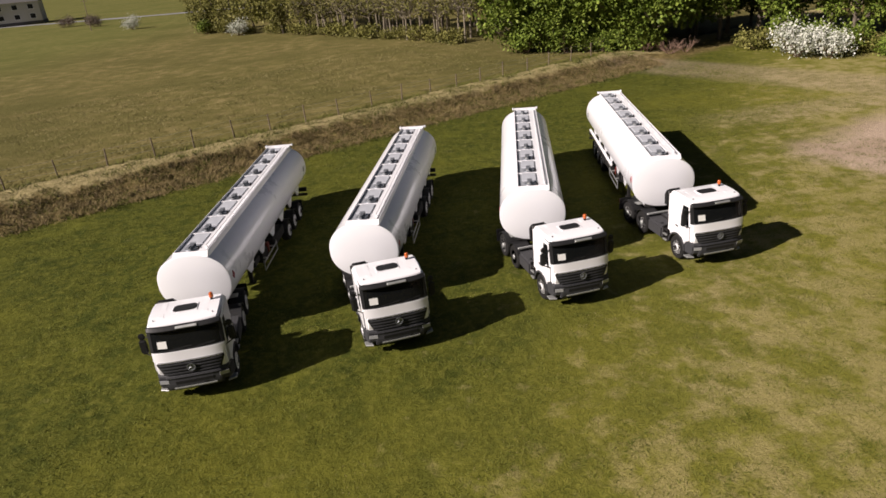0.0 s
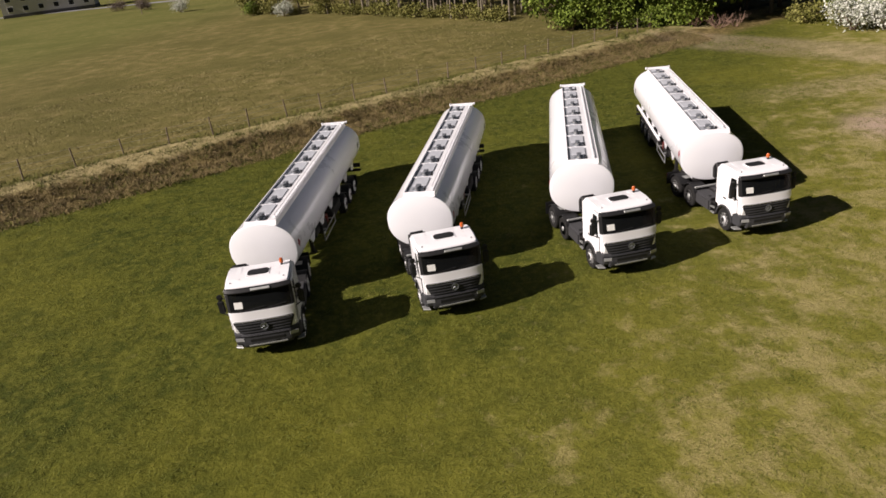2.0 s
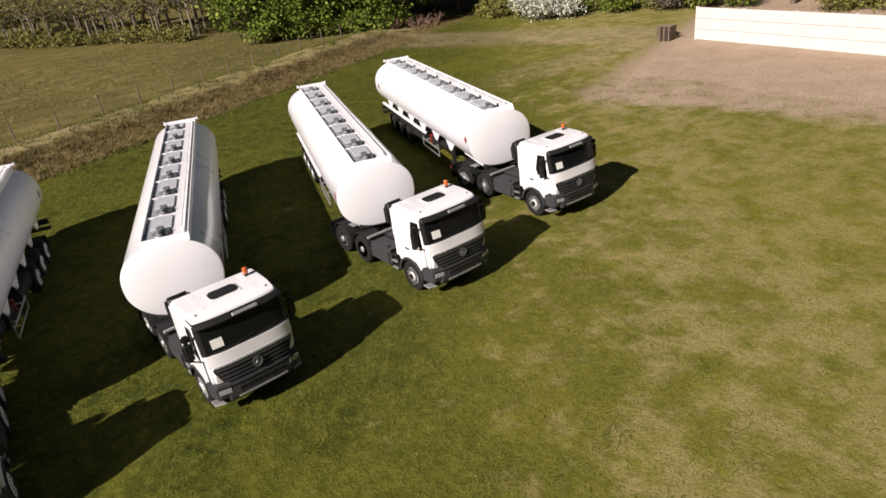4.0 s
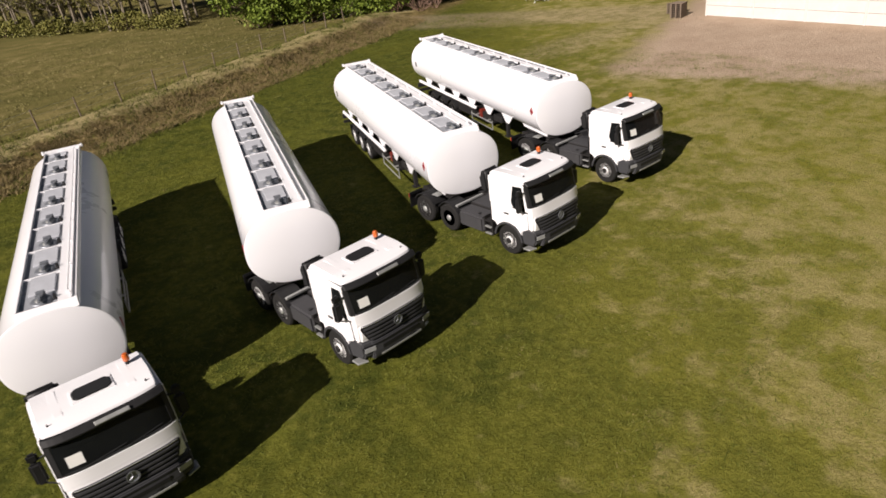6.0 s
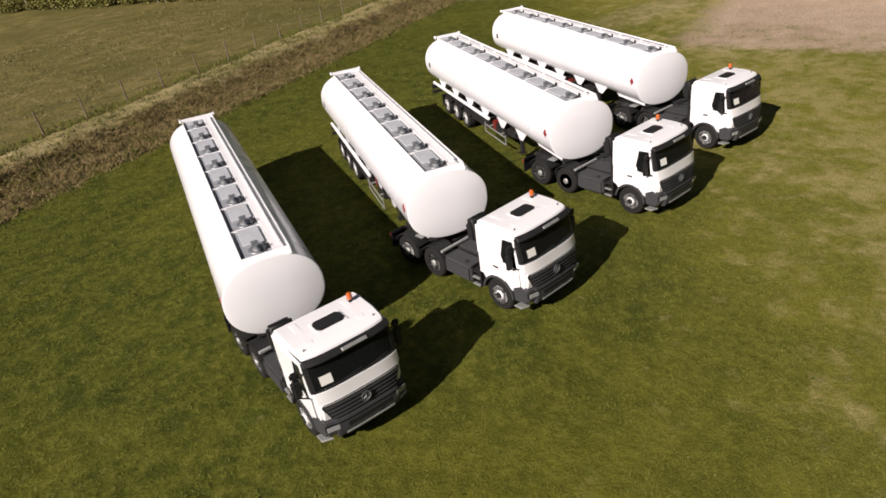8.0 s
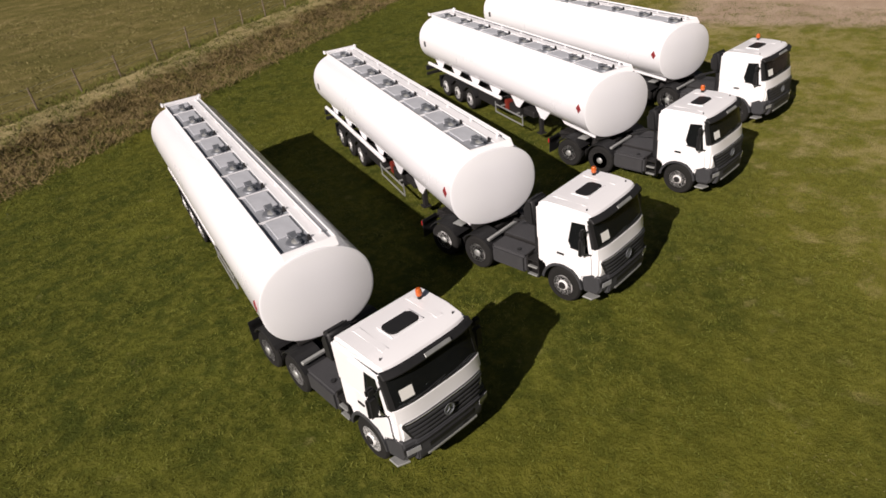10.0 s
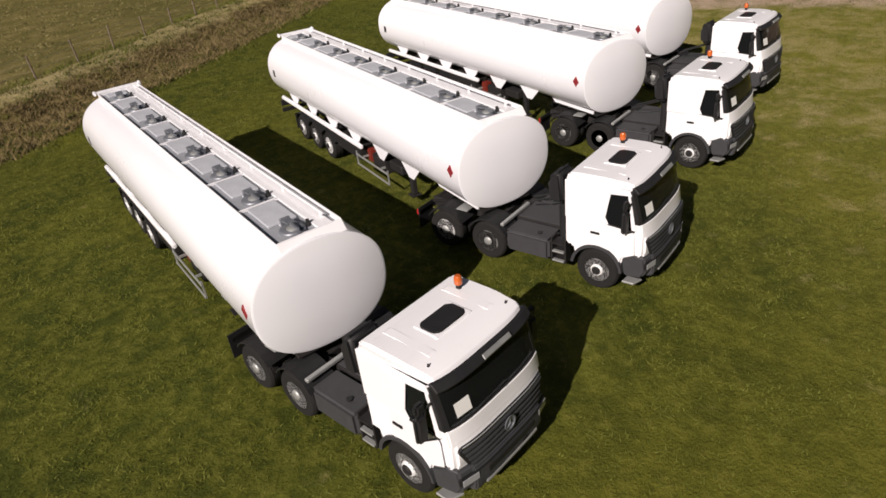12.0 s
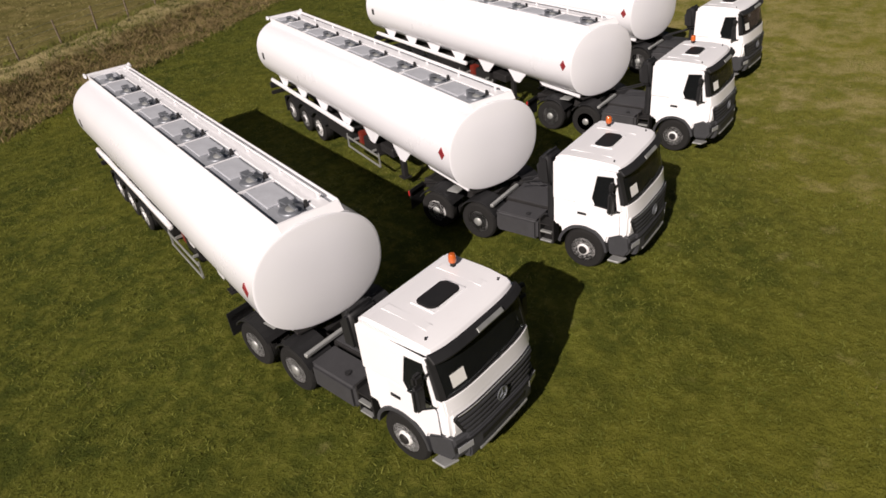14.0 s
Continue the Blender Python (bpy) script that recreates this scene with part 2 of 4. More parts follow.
def prism(pts, y0, y1, bev=0.0, seg=2, axis="y", bm=None):
    """A polygon in x-z (axis y), pulled from y0 to y1."""
    b = bm or bmesh.new()

    def at(p, q):
        return (p[0], q, p[1]) if axis == "y" else (q, p[0], p[1]) if axis == "x" else (p[0], p[1], q)
    A, B = [b.verts.new(at(p, y0)) for p in pts], [b.verts.new(at(p, y1)) for p in pts]
    n = len(pts)
    fs = [b.faces.new(A), b.faces.new(B[::-1])] + [b.faces.new((A[i], B[i], B[(i + 1) % n], A[(i + 1) % n])) for i in range(n)]
    bmesh.ops.recalc_face_normals(b, faces=fs)
    if bev:
        bmesh.ops.bevel(b, geom=list({e for f in fs for e in f.edges}), offset=bev, segments=seg, affect="EDGES", clamp_overlap=True)
    return b


def taper(b, x0, k):
    """Draws the sides in ahead of x0."""
    for v in b.verts:
        if v.co.x > x0:
            v.co.y *= 1 - k * (v.co.x - x0)
    return b


def rod(p, q, r, n=8, r2=None, bm=None):
    b = bm or bmesh.new()
    p, q = Vector(p), Vector(q)
    m = Matrix.Translation((p + q) / 2) @ (q - p).to_track_quat("Z", "Y").to_matrix().to_4x4()
    bmesh.ops.create_cone(b, cap_ends=True, segments=n, radius1=r, radius2=r if r2 is None else r2, depth=(q - p).length, matrix=m)
    return b


def lathe(profile, n=24, axis="y", centre=(0, 0, 0), bm=None):
    """Rings (radius, offset along the axis)."""
    b = bm or bmesh.new()
    c = Vector(centre)
    rings = []
    for r, o in profile:
        ring = []
        for i in range(n):
            a = 2 * math.pi * i / n
            u, v = r * math.cos(a), r * math.sin(a)
            ring.append(b.verts.new(c + Vector({"y": (u, o, v), "x": (o, u, v), "z": (u, v, o)}[axis])))
        rings.append(ring)
    for A, B in zip(rings, rings[1:]):
        for i in range(n):
            b.faces.new((A[i], A[(i + 1) % n], B[(i + 1) % n], B[i]))
    b.faces.new(rings[0])
    b.faces.new(rings[-1][::-1])
    return b


def wheel(parent, x, y, side, r=0.52, width=0.30, dished=False, rim=RIM):
    """One wheel; side is -1 on the right of the vehicle and 1 on its left."""
    w = part("wheel", lathe([(0.10, -0.06), (0.17, -0.06), (0.17, 0.06), (0.10, 0.06)], 16, "y"), CHASSIS, parent)
    w.location = (x, y, r)
    h = width / 2
    prof = [(0.30, -h), (r - 0.05, -h), (r - 0.012, -h + 0.035), (r, -h + 0.07), (r - 0.012, -h * 0.38), (r, -h * 0.3), (r, h * 0.3), (r - 0.012, h * 0.38), (r, h - 0.07), (r - 0.012, h - 0.035), (r - 0.05, h), (0.30, h), (0.285, h - 0.02), (0.285, -h + 0.02)]
    part("tyre", lathe(prof + prof[:1], 32, "y"), RUBBER, w, smooth=True)
    o = side * h
    if dished:
        disc = [(0.30, o), (0.275, o - side * 0.015), (0.25, o - side * 0.05), (0.16, o - side * 0.06), (0.135, o - side * 0.02), (0.10, o + side * 0.01), (0.02, o + side * 0.015)]
    else:
        disc = [(0.30, o), (0.275, o - side * 0.01), (0.255, o - side * 0.05), (0.20, o - side * 0.01), (0.15, o - side * 0.0), (0.13, o + side * 0.04), (0.03, o + side * 0.055)]
    part("rim", lathe(disc, 28, "y"), rim, w, smooth=True)
    part("hub_cap", lathe([(0.115, o + side * 0.005), (0.11, o + side * (0.05 if not dished else 0.02)), (0.09, o + side * (0.075 if not dished else 0.035)), (0.02, o + side * (0.085 if not dished else 0.04))], 18, "y"), GALV if dished else CHASSIS, w, smooth=True)
    nb = bmesh.new()
    rr, oo = (0.20, o - side * 0.06) if dished else (0.19, o)
    for i in range(10):
        a = 2 * math.pi * i / 10
        rod((rr * math.cos(a), oo - side * 0.02, rr * math.sin(a)), (rr * math.cos(a), oo + side * 0.035, rr * math.sin(a)), 0.016, 6, bm=nb)
    tagged(part("wheel_nuts", nb, GALV, w), kind="stuff")
    return w


# ---- the tractor unit: x ahead from the front axle, y to its left ----
def build_tractor():
    t = thing("tractor_unit", "white three-axle tractor unit with dark grey bumper on grass", "lorry", "row of tractor units")
    W = 1.2
    # lower body with the wheel arch cut out of it
    arch = [(0.60 * math.cos(a), 0.52 + 0.60 * math.sin(a)) for a in [radians(q) for q in range(22, 160, 17)]]
    low = [(1.20, 1.05), (1.27, 1.15), (1.27, 1.62), (1.21, 1.78), (-0.80, 1.78), (-0.80, 1.02), (-0.62, 1.02)] + [p for p in arch[::-1]] + [(0.66, 1.02)]
    part("cab_body", taper(prism(low, -W, W, 0.05, 3), 1.05, 0.32), WHITE, t, smooth=True)
    # roof with a domed top
    roof = [(0.99, 2.60), (0.93, 2.73), (0.80, 2.80), (0.2, 2.845), (-0.55, 2.845), (-0.74, 2.80), (-0.80, 2.70), (-0.80, 2.58)]
    ro = part("roof", taper(prism(roof, -W + 0.03, W - 0.03, 0.07, 3), 0.6, 0.16), WHITE, t, smooth=True)
    for y in (-0.72, 0.70):
        part("roof_rib", prism([(0.55, 2.79), (0.45, 2.838), (-0.5, 2.856), (-0.62, 2.80)], y - 0.09, y + 0.09, 0.012, 2), WHITE, ro)
    c = 0.09
    oct_h = [(-0.19 + c, -0.39), (0.25 - c, -0.39), (0.25, -0.39 + c), (0.25, 0.39 - c), (0.25 - c, 0.39), (-0.19 + c, 0.39), (-0.19, 0.39 - c), (-0.19, -0.39 + c)]
    hatch = part("roof_hatch", prism(oct_h, 2.83, 2.885, 0.02, 2, axis="z"), BLACK, t, "black tinted roof hatch")
    part("hatch_frame", box(-0.23, 0.29, -0.43, 0.43, 2.80, 2.862, 0.015), WHITE, hatch)
    # rear wall and side panels behind the doors
    part("rear_wall", box(-0.80, -0.74, -W + 0.02, W - 0.02, 1.70, 2.66, 0.02), WHITE, t)
    for s in (-1, 1):
        y0, y1 = sorted((s * (W - 0.05), s * W))
        part("side_panel", prism([(-0.80, 1.74), (-0.80, 2.66), (0.16, 2.66), (0.16, 1.74)], y0, y1, 0.012, 1), WHITE, t)
        part("side_header", prism([(0.16, 2.50), (0.16, 2.66), (0.90, 2.66), (0.96, 2.55)], y0, y1, 0.012, 1), WHITE, t)
        part("front_pillar", prism([(1.10, 1.75), (0.885, 2.66), (0.80, 2.66), (1.00, 1.75)], *sorted((s * (W - 0.07), s * (W + 0.012))), 0.012, 1), WHITE, t)
        # door, standing a little proud of the body
        a0, a1 = sorted((s * W, s * (W + 0.018)))
        door = part("door", prism([(-0.22, 1.05), (-0.22, 1.80), (1.02, 1.74), (1.08, 1.62), (1.10, 1.15), (0.66, 1.02), (0.40, 1.10), (0.05, 1.165)], a0, a1, 0.008, 1), WHITE, t)
        part("door_frame", prism([(-0.22, 1.80), (-0.22, 2.56), (0.30, 2.56), (0.18, 1.94), (0.26, 1.785)], a0, a1, 0.006, 1), WHITE, door)
        part("window", prism([(0.17, 1.78), (0.17, 2.52), (0.86, 2.52), (1.07, 1.74)], *sorted((s * (W - 0.03), s * (W - 0.018)))), GLASS, door)
        part("handle", box(-0.16, 0.06, *sorted((s * (W + 0.016), s * (W + 0.045))), 1.47, 1.53, 0.01), BLACK, door, "black recessed door handle")
        part("window_rail", prism([(0.24, 1.765), (0.24, 1.80), (1.06, 1.76), (1.07, 1.715)], a0, a1 if s > 0 else a1), BLACK, door)
        # mirrors on arms
        mi = part("mirror", box(0.86, 1.02, *sorted((s * (W + 0.10), s * (W + 0.33))), 1.78, 2.30, 0.05, 3), BLACK, t, "black mirror housing on an arm")
        part("mirror_glass", box(0.852, 0.862, *sorted((s * (W + 0.12), s * (W + 0.31))), 1.83, 2.25), MIRROR, mi)
        part("mirror_arm", rod((0.98, s * (W - 0.02), 2.42), (0.95, s * (W + 0.22), 2.32), 0.02), BLACK, mi)
        part("mirror_arm", rod((1.05, s * (W - 0.02), 1.72), (0.95, s * (W + 0.22), 1.80), 0.02), BLACK, mi)
        part("wide_mirror", box(0.88, 1.02, *sorted((s * (W + 0.10), s * (W + 0.30))), 2.33, 2.52, 0.04, 2), BLACK, mi)
        # wheel arch trim and steps
        rim_o = [(0.66 * math.cos(a), 0.52 + 0.66 * math.sin(a)) for a in [radians(q) for q in range(8, 184, 11)]]
        rim_i = [(0.59 * math.cos(a), 0.52 + 0.59 * math.sin(a)) for a in [radians(q) for q in range(8, 184, 11)]]
        part("wheel_arch", prism(rim_o + rim_i[::-1], *sorted((s * (W - 0.25), s * (W + 0.045)))), CABGREY, t)
        part("corner_panel", taper(prism([(0.72, 0.74), (0.62, 1.00), (1.10, 1.14), (1.30, 1.09), (1.35, 0.74), (1.25, 0.58), (0.80, 0.58)], *sorted((s * 0.86, s * (W + 0.03))), 0.04, 3), 1.0, 0.22), CABGREY, t)
        part("step", box(0.74, 1.16, *sorted((s * 0.98, s * (W + 0.06))), 0.40, 0.45, 0.012, 1), GALV, t, "grey metal entry step")
        part("step_bracket", box(0.72, 1.10, *sorted((s * 0.98, s * 1.02)), 0.40, 0.56), CHASSIS, t)
        hl = part("headlight", box(1.28, 1.375, *sorted((s * 0.78, s * 1.16)), 0.78, 0.98, 0.035, 2), BLACK, t)
        part("lens", box(1.37, 1.385, *sorted((s * 0.82, s * 1.13)), 0.81, 0.95, 0.006, 1), LAMP, hl, "clear headlight lens")
    # windscreen, visor strip, wipers, paper
    ws = part("windscreen", prism([(1.175, 1.90), (0.960, 2.66), (0.948, 2.66), (1.163, 1.90)], -W + 0.05, W - 0.05), GLASS, t, "large dark windscreen")
    part("front_panel", prism([(1.08, 1.58), (1.262, 1.58), (1.205, 1.91), (1.08, 1.91)], -W + 0.03, W - 0.03, 0.025, 2), WHITE, t, "white panel below the windscreen", smooth=True)
    for s in (-1, 1):
        part("screen_corner", prism([(1.182, 1.90), (1.150, 2.02), (0.985, 2.58), (0.965, 2.66), (0.90, 2.66), (1.02, 1.90)], *sorted((s * (W - 0.12), s * (W - 0.012))), 0.006, 1), BLACK, ws)
    part("seal", box(1.15, 1.192, -W + 0.06, W - 0.06, 1.895, 1.93, 0.008), BLACK, ws)
    for y, d in ((-0.75, 0.9), (0.1, 0.8)):
        part("wiper", rod((1.20, y, 1.93), (1.175, y + d, 2.02), 0.012, 6), BLACK, ws)
    vis = part("sun_visor", prism([(0.955, 2.64), (1.09, 2.585), (1.12, 2.63), (1.00, 2.73), (0.93, 2.74)], -W + 0.03, W - 0.03, 0.012, 1), BLACK, t, "black sun visor over the windscreen")
    part("visor_bar", prism([(1.06, 2.71), (1.12, 2.645), (1.135, 2.67), (1.07, 2.735)], -0.22, 0.46, 0.008, 1), GALV, vis)
    part("paper_sheet", prism([(1.148, 2.02), (1.083, 2.25), (1.079, 2.25), (1.144, 2.02)], -0.92, -0.62), PAPER, t, "white sheet of paper on the windscreen")
    # cab inside: near-black colour and added dark sheets stand in for its shade
    part("cab_floor", box(-0.74, 1.15, -W + 0.06, W - 0.06, 1.72, 1.785), CABSHADE, t)
    part("lining", box(-0.735, -0.71, -W + 0.06, W - 0.06, 1.78, 2.57), CABSHADE, t)
    part("lining", box(-0.71, 0.93, -W + 0.06, W - 0.06, 2.54, 2.57), CABSHADE, t)
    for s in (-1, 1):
        part("lining", box(-0.71, 0.15, *sorted((s * (W - 0.056), s * (W - 0.08))), 1.79, 2.53), CABSHADE, t)
    part("dashboard", prism([(0.75, 1.76), (0.72, 1.92), (1.0, 1.96), (1.10, 1.80)], -W + 0.1, W - 0.1, 0.02, 1), CABSHADE, t)
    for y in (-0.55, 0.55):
        part("seat", box(-0.30, 0.22, y - 0.25, y + 0.25, 1.78, 1.96, 0.05), CABSHADE, t)
        part("seat_back", prism([(-0.30, 1.9), (-0.42, 2.42), (-0.30, 2.44), (-0.14, 1.92)], y - 0.24, y + 0.24, 0.04, 2), CABSHADE, t)
    part("steering_wheel", lathe([(0.22, -0.02), (0.24, 0.0), (0.22, 0.02), (0.20, 0.0), (0.22, -0.02)], 20, "x", (0.62, 0.55, 2.06)), BLACK, t)
    # front: grille with slats, emblem, bumper
    gr = part("grille", prism([(-0.92, 1.10), (0.92, 1.10), (1.10, 1.50), (1.04, 1.57), (-1.04, 1.57), (-1.10, 1.50)], 1.25, 1.305, 0.02, 2, axis="x"), BLACK, t, "black grille with horizontal slats")
    for z in (1.14, 1.25, 1.36, 1.475):
        wd = 0.90 + (z - 1.10) * 0.40
        part("slat", prism([(-wd + 0.03, z - 0.032), (wd - 0.03, z - 0.032), (wd, z + 0.032), (-wd, z + 0.032)], 1.30, 1.345, 0.012, 2, axis="x"), CABGREY, gr)
    part("grille_trim", box(1.30, 1.325, -1.03, 1.03, 1.548, 1.566, 0.004, 1), CHROME, gr)
    em = lathe([(0.135, -0.01), (0.14, 0.01), (0.118, 0.01), (0.118, -0.01), (0.135, -0.01)], 24, "x", (1.37, 0, 1.33))
    for q in (90, 210, 330):
        rod((1.37, 0, 1.33), (1.37, 0.12 * math.cos(radians(q)), 1.33 + 0.12 * math.sin(radians(q))), 0.018, 5, 0.006, bm=em)
    part("emblem", em, LID, gr, "round silver emblem")
    bu = part("bumper", prism([(1.10, 0.52), (1.28, 0.50), (1.37, 0.58), (1.39, 0.72), (1.36, 1.02), (1.29, 1.09), (1.10, 1.09)], -0.90, 0.90, 0.03, 2), CABGREY, t, "dark grey front bumper")
    part("bumper_recess", box(1.37, 1.392, -0.62, 0.62, 0.77, 0.89, 0.01, 1), BLACK, bu)
    part("bumper_bar", box(1.375, 1.41, -0.70, 0.70, 0.60, 0.665, 0.015, 2), GALV, bu)
    part("bumper_bar", box(1.355, 1.385, -0.95, 0.95, 0.965, 1.005, 0.012, 2), BLACK, bu)
    part("towing_eye", box(1.36, 1.40, 0.28, 0.42, 0.68, 0.74, 0.01), BLACK, bu)
    # beacon
    be = part("beacon", lathe([(0.075, 0), (0.075, 0.03), (0.05, 0.05), (0.045, 0.10), (0.06, 0.11), (0.06, 0.13)], 16, "z", (-0.32, 0.83, 2.80)), BLACK, t, "amber rotating beacon on a stub")
    part("beacon_lens", lathe([(0.07, 0.13), (0.075, 0.15), (0.07, 0.26), (0.05, 0.29), (0.01, 0.295)], 16, "z", (-0.32, 0.83, 2.80)), AMBER, be, smooth=True)
    part("roof_marker", rod((0.60, -0.95, 2.79), (0.60, -0.95, 2.86), 0.03, 8, 0.012), BLACK, t)
    part("roof_marker", rod((0.60, 0.95, 2.79), (0.60, 0.95, 2.86), 0.03, 8, 0.012), BLACK, t)
    # behind the cab: air intake, cat bars, chassis
    part("air_intake", prism([(-1.22, 2.00), (-1.26, 2.55), (-1.12, 2.76), (-0.90, 2.78), (-0.83, 2.00)], -1.20, -0.52, 0.09, 3), BLACK, t, "black air intake stack behind the cab", smooth=True)
    part("exhaust", lathe([(0.11, 0.95), (0.13, 1.0), (0.13, 2.30), (0.10, 2.36)], 16, "z", (-1.02, 0.86, 0)), CHASSIS, t, smooth=True)
    for y in (-0.42, 0.42):
        part("chassis_rail", box(-5.25, 1.10, y - 0.045, y + 0.045, 0.70, 0.98, 0.01, 1), CHASSIS, t)
    for x in (-1.3, -2.3, -3.0, -3.84, -4.7, -5.2):
        part("cross_member", box(x - 0.06, x + 0.06, -0.40, 0.40, 0.74, 0.94, 0.01, 1), CHASSIS, t)
    part("deck_plate", box(-2.5, -1.25, -0.44, 0.44, 0.985, 1.01, 0.004, 1), DECK, t)
    part("engine_block", box(-0.70, 0.9, -0.38, 0.38, 0.55, 1.0, 0.05), CHASSIS, t)
    for s in (-1, 1):
        a, b = sorted((s * 0.52, s * 1.17))
        ft = part("fuel_tank" if s > 0 else "equipment_box", box(-2.45, -1.25, a, b, 0.40, 0.96, 0.07, 3), DECK, t)
        part("top_plate", box(-2.42, -1.28, a + 0.04, b - 0.04, 0.957, 0.975, 0.006, 1), DECK, ft)
        part("cap", rod((-1.6, s * 0.95, 0.96), (-1.6, s * 0.95, 1.01), 0.06, 12), BLACK, ft)
        lad = bmesh.new()
        for z in (0.42, 0.66, 0.90):
            box(-1.20, -0.82, *sorted((s * 0.85, s * 1.18)), z, z + 0.035, bm=lad)
        box(-1.21, -1.17, *sorted((s * 0.88, s * 1.16)), 0.42, 1.05, bm=lad)
        box(-0.85, -0.81, *sorted((s * 0.88, s * 1.16)), 0.42, 1.05, bm=lad)
        part("side_steps", lad, CHASSIS, t)
        part("step_rung", box(-1.16, -0.86, *sorted((s * 1.10, s * 1.20)), 0.44, 0.475, 0.006, 1), GALV, t)
        part("step_rung", box(-1.16, -0.86, *sorted((s * 1.10, s * 1.20)), 0.69, 0.725, 0.006, 1), GALV, t)
        # rear mudguards: two arched caps
        for x in (-2.98, -4.33):
            o = [(x + 0.62 * math.cos(a), 0.52 + 0.62 * math.sin(a)) for a in [radians(q) for q in range(28, 153, 12)]]
            i = [(x + 0.59 * math.cos(a), 0.52 + 0.59 * math.sin(a)) for a in [radians(q) for q in range(28, 153, 12)]]
            part("mudguard", prism(o + i[::-1], *sorted((s * 0.58, s * 1.22))), BLACK, t)
        part("grey_plate", box(-4.05, -3.70, *sorted((s * 0.66, s * 1.02)), 1.10, 1.125, 0.006, 1), GALV, t)
        part("tail_light", box(-5.32, -5.25, *sorted((s * 0.70, s * 1.16)), 0.72, 0.88, 0.015, 1), TAIL, t)
        part("mud_flap", box(-5.22, -5.20, *sorted((s * 0.58, s * 1.20)), 0.35, 0.95), BLACK, t)
    part("intake_pipe", rod((-1.0, -0.85, 1.0), (-1.0, -0.85, 2.1), 0.11, 12), BLACK, t)
    part("cross_bar", box(-2.60, -2.50, -1.16, 0.15, 1.03, 1.11, 0.015, 1), GALV, t, "bright metal bar across the frame")
    part("rear_beam", box(-5.30, -5.20, -1.15, 1.15, 0.70, 0.86, 0.02, 1), CHASSIS, t)
    part("ramp", prism([(-5.2, 0.90), (-4.6, 1.05), (-4.6, 1.0), (-5.2, 0.86)], -0.55, 0.55), CHASSIS, t)
    fw = lathe([(0.42, 1.10), (0.46, 1.13), (0.46, 1.17), (0.40, 1.185), (0.06, 1.185)], 24, "z", (-3.80, 0, 0))
    part("fifth_wheel", fw, CHASSIS, t, "greasy black fifth-wheel plate")
    part("fifth_wheel_bracket", box(-4.1, -3.5, -0.5, 0.5, 0.98, 1.12, 0.02, 1), CHASSIS, t)
    for x in (0.0, -2.98, -4.33):
        part("axle", rod((x, -0.85, 0.52), (x, 0.85, 0.52), 0.075, 10), CHASSIS, t)
    for s in (-1, 1):
        wheel(t, 0.0, s * 1.02, s, 0.52, 0.30)
        for x in (-2.98, -4.33):
            wheel(t, x, s * 1.055, s, 0.52, 0.28, dished=True)
            wheel(t, x, s * 0.735, s, 0.52, 0.28, dished=True)
    for y in (-0.18, 0.05):
        part("air_hose", rod((-0.82, y, 1.9), (-2.3, y * 1.4, 1.35), 0.022, 6), BLACK, t)
    # the front is bowed in plan and has a short overhang
    bowed = ("windscreen", "seal", "front_panel", "sun_visor", "grille", "grille_trim", "slat", "bumper", "bumper_bar", "bumper_recess", "cab_body", "roof", "dashboard")
    for o in t.children_recursive:
        kind = o.name.split(".")[0]
        if kind in ("wheel", "tyre", "rim", "hub_cap", "wheel_nuts", "axle", "chassis_rail"):
            continue
        b = bmesh.new()
        b.from_mesh(o.data)
        if kind in bowed:
            for y in (-1.06, -0.95, -0.8, -0.6, -0.35, 0.35, 0.6, 0.8, 0.95, 1.06):
                bmesh.ops.bisect_plane(b, geom=[*b.verts, *b.edges, *b.faces], plane_co=(0, y, 0), plane_no=(0, 1, 0))
        for v in b.verts:
            if v.co.x > 0.3:
                v.co.x = 0.3 + (v.co.x - 0.3) * 0.88
            if v.co.x > 0.6:
                v.co.x -= min(1, (v.co.x - 0.6) / 0.25) * 0.11 * min(abs(v.co.y) / 1.15, 1.1) ** 4
            if v.co.x > -1.25:
                v.co.y *= 0.97
        b.to_mesh(o.data)
        b.free()
    return t


# ---- the tank trailer: x ahead from the kingpin, y to its left ----
def tank_ring(x, s, n=56, a=1.37, b=1.13, zc=2.37, p=2.25):
    out = []
    for i in range(n):
        t = 2 * math.pi * i / n
        c, d = math.cos(t), math.sin(t)
        out.append((x, s * a * math.copysign(abs(c) ** (2 / p), c), zc + s * b * math.copysign(abs(d) ** (2 / p), d)))
    return out


def loft(rings):
    b = bmesh.new()
    vs = [[b.verts.new(p) for p in r] for r in rings]
    n = len(rings[0])
    for A, B in zip(vs, vs[1:]):
        for i in range(n):
            b.faces.new((A[i], A[(i + 1) % n], B[(i + 1) % n], B[i]))
    b.faces.new(vs[0])
    b.faces.new(vs[-1][::-1])
    return b


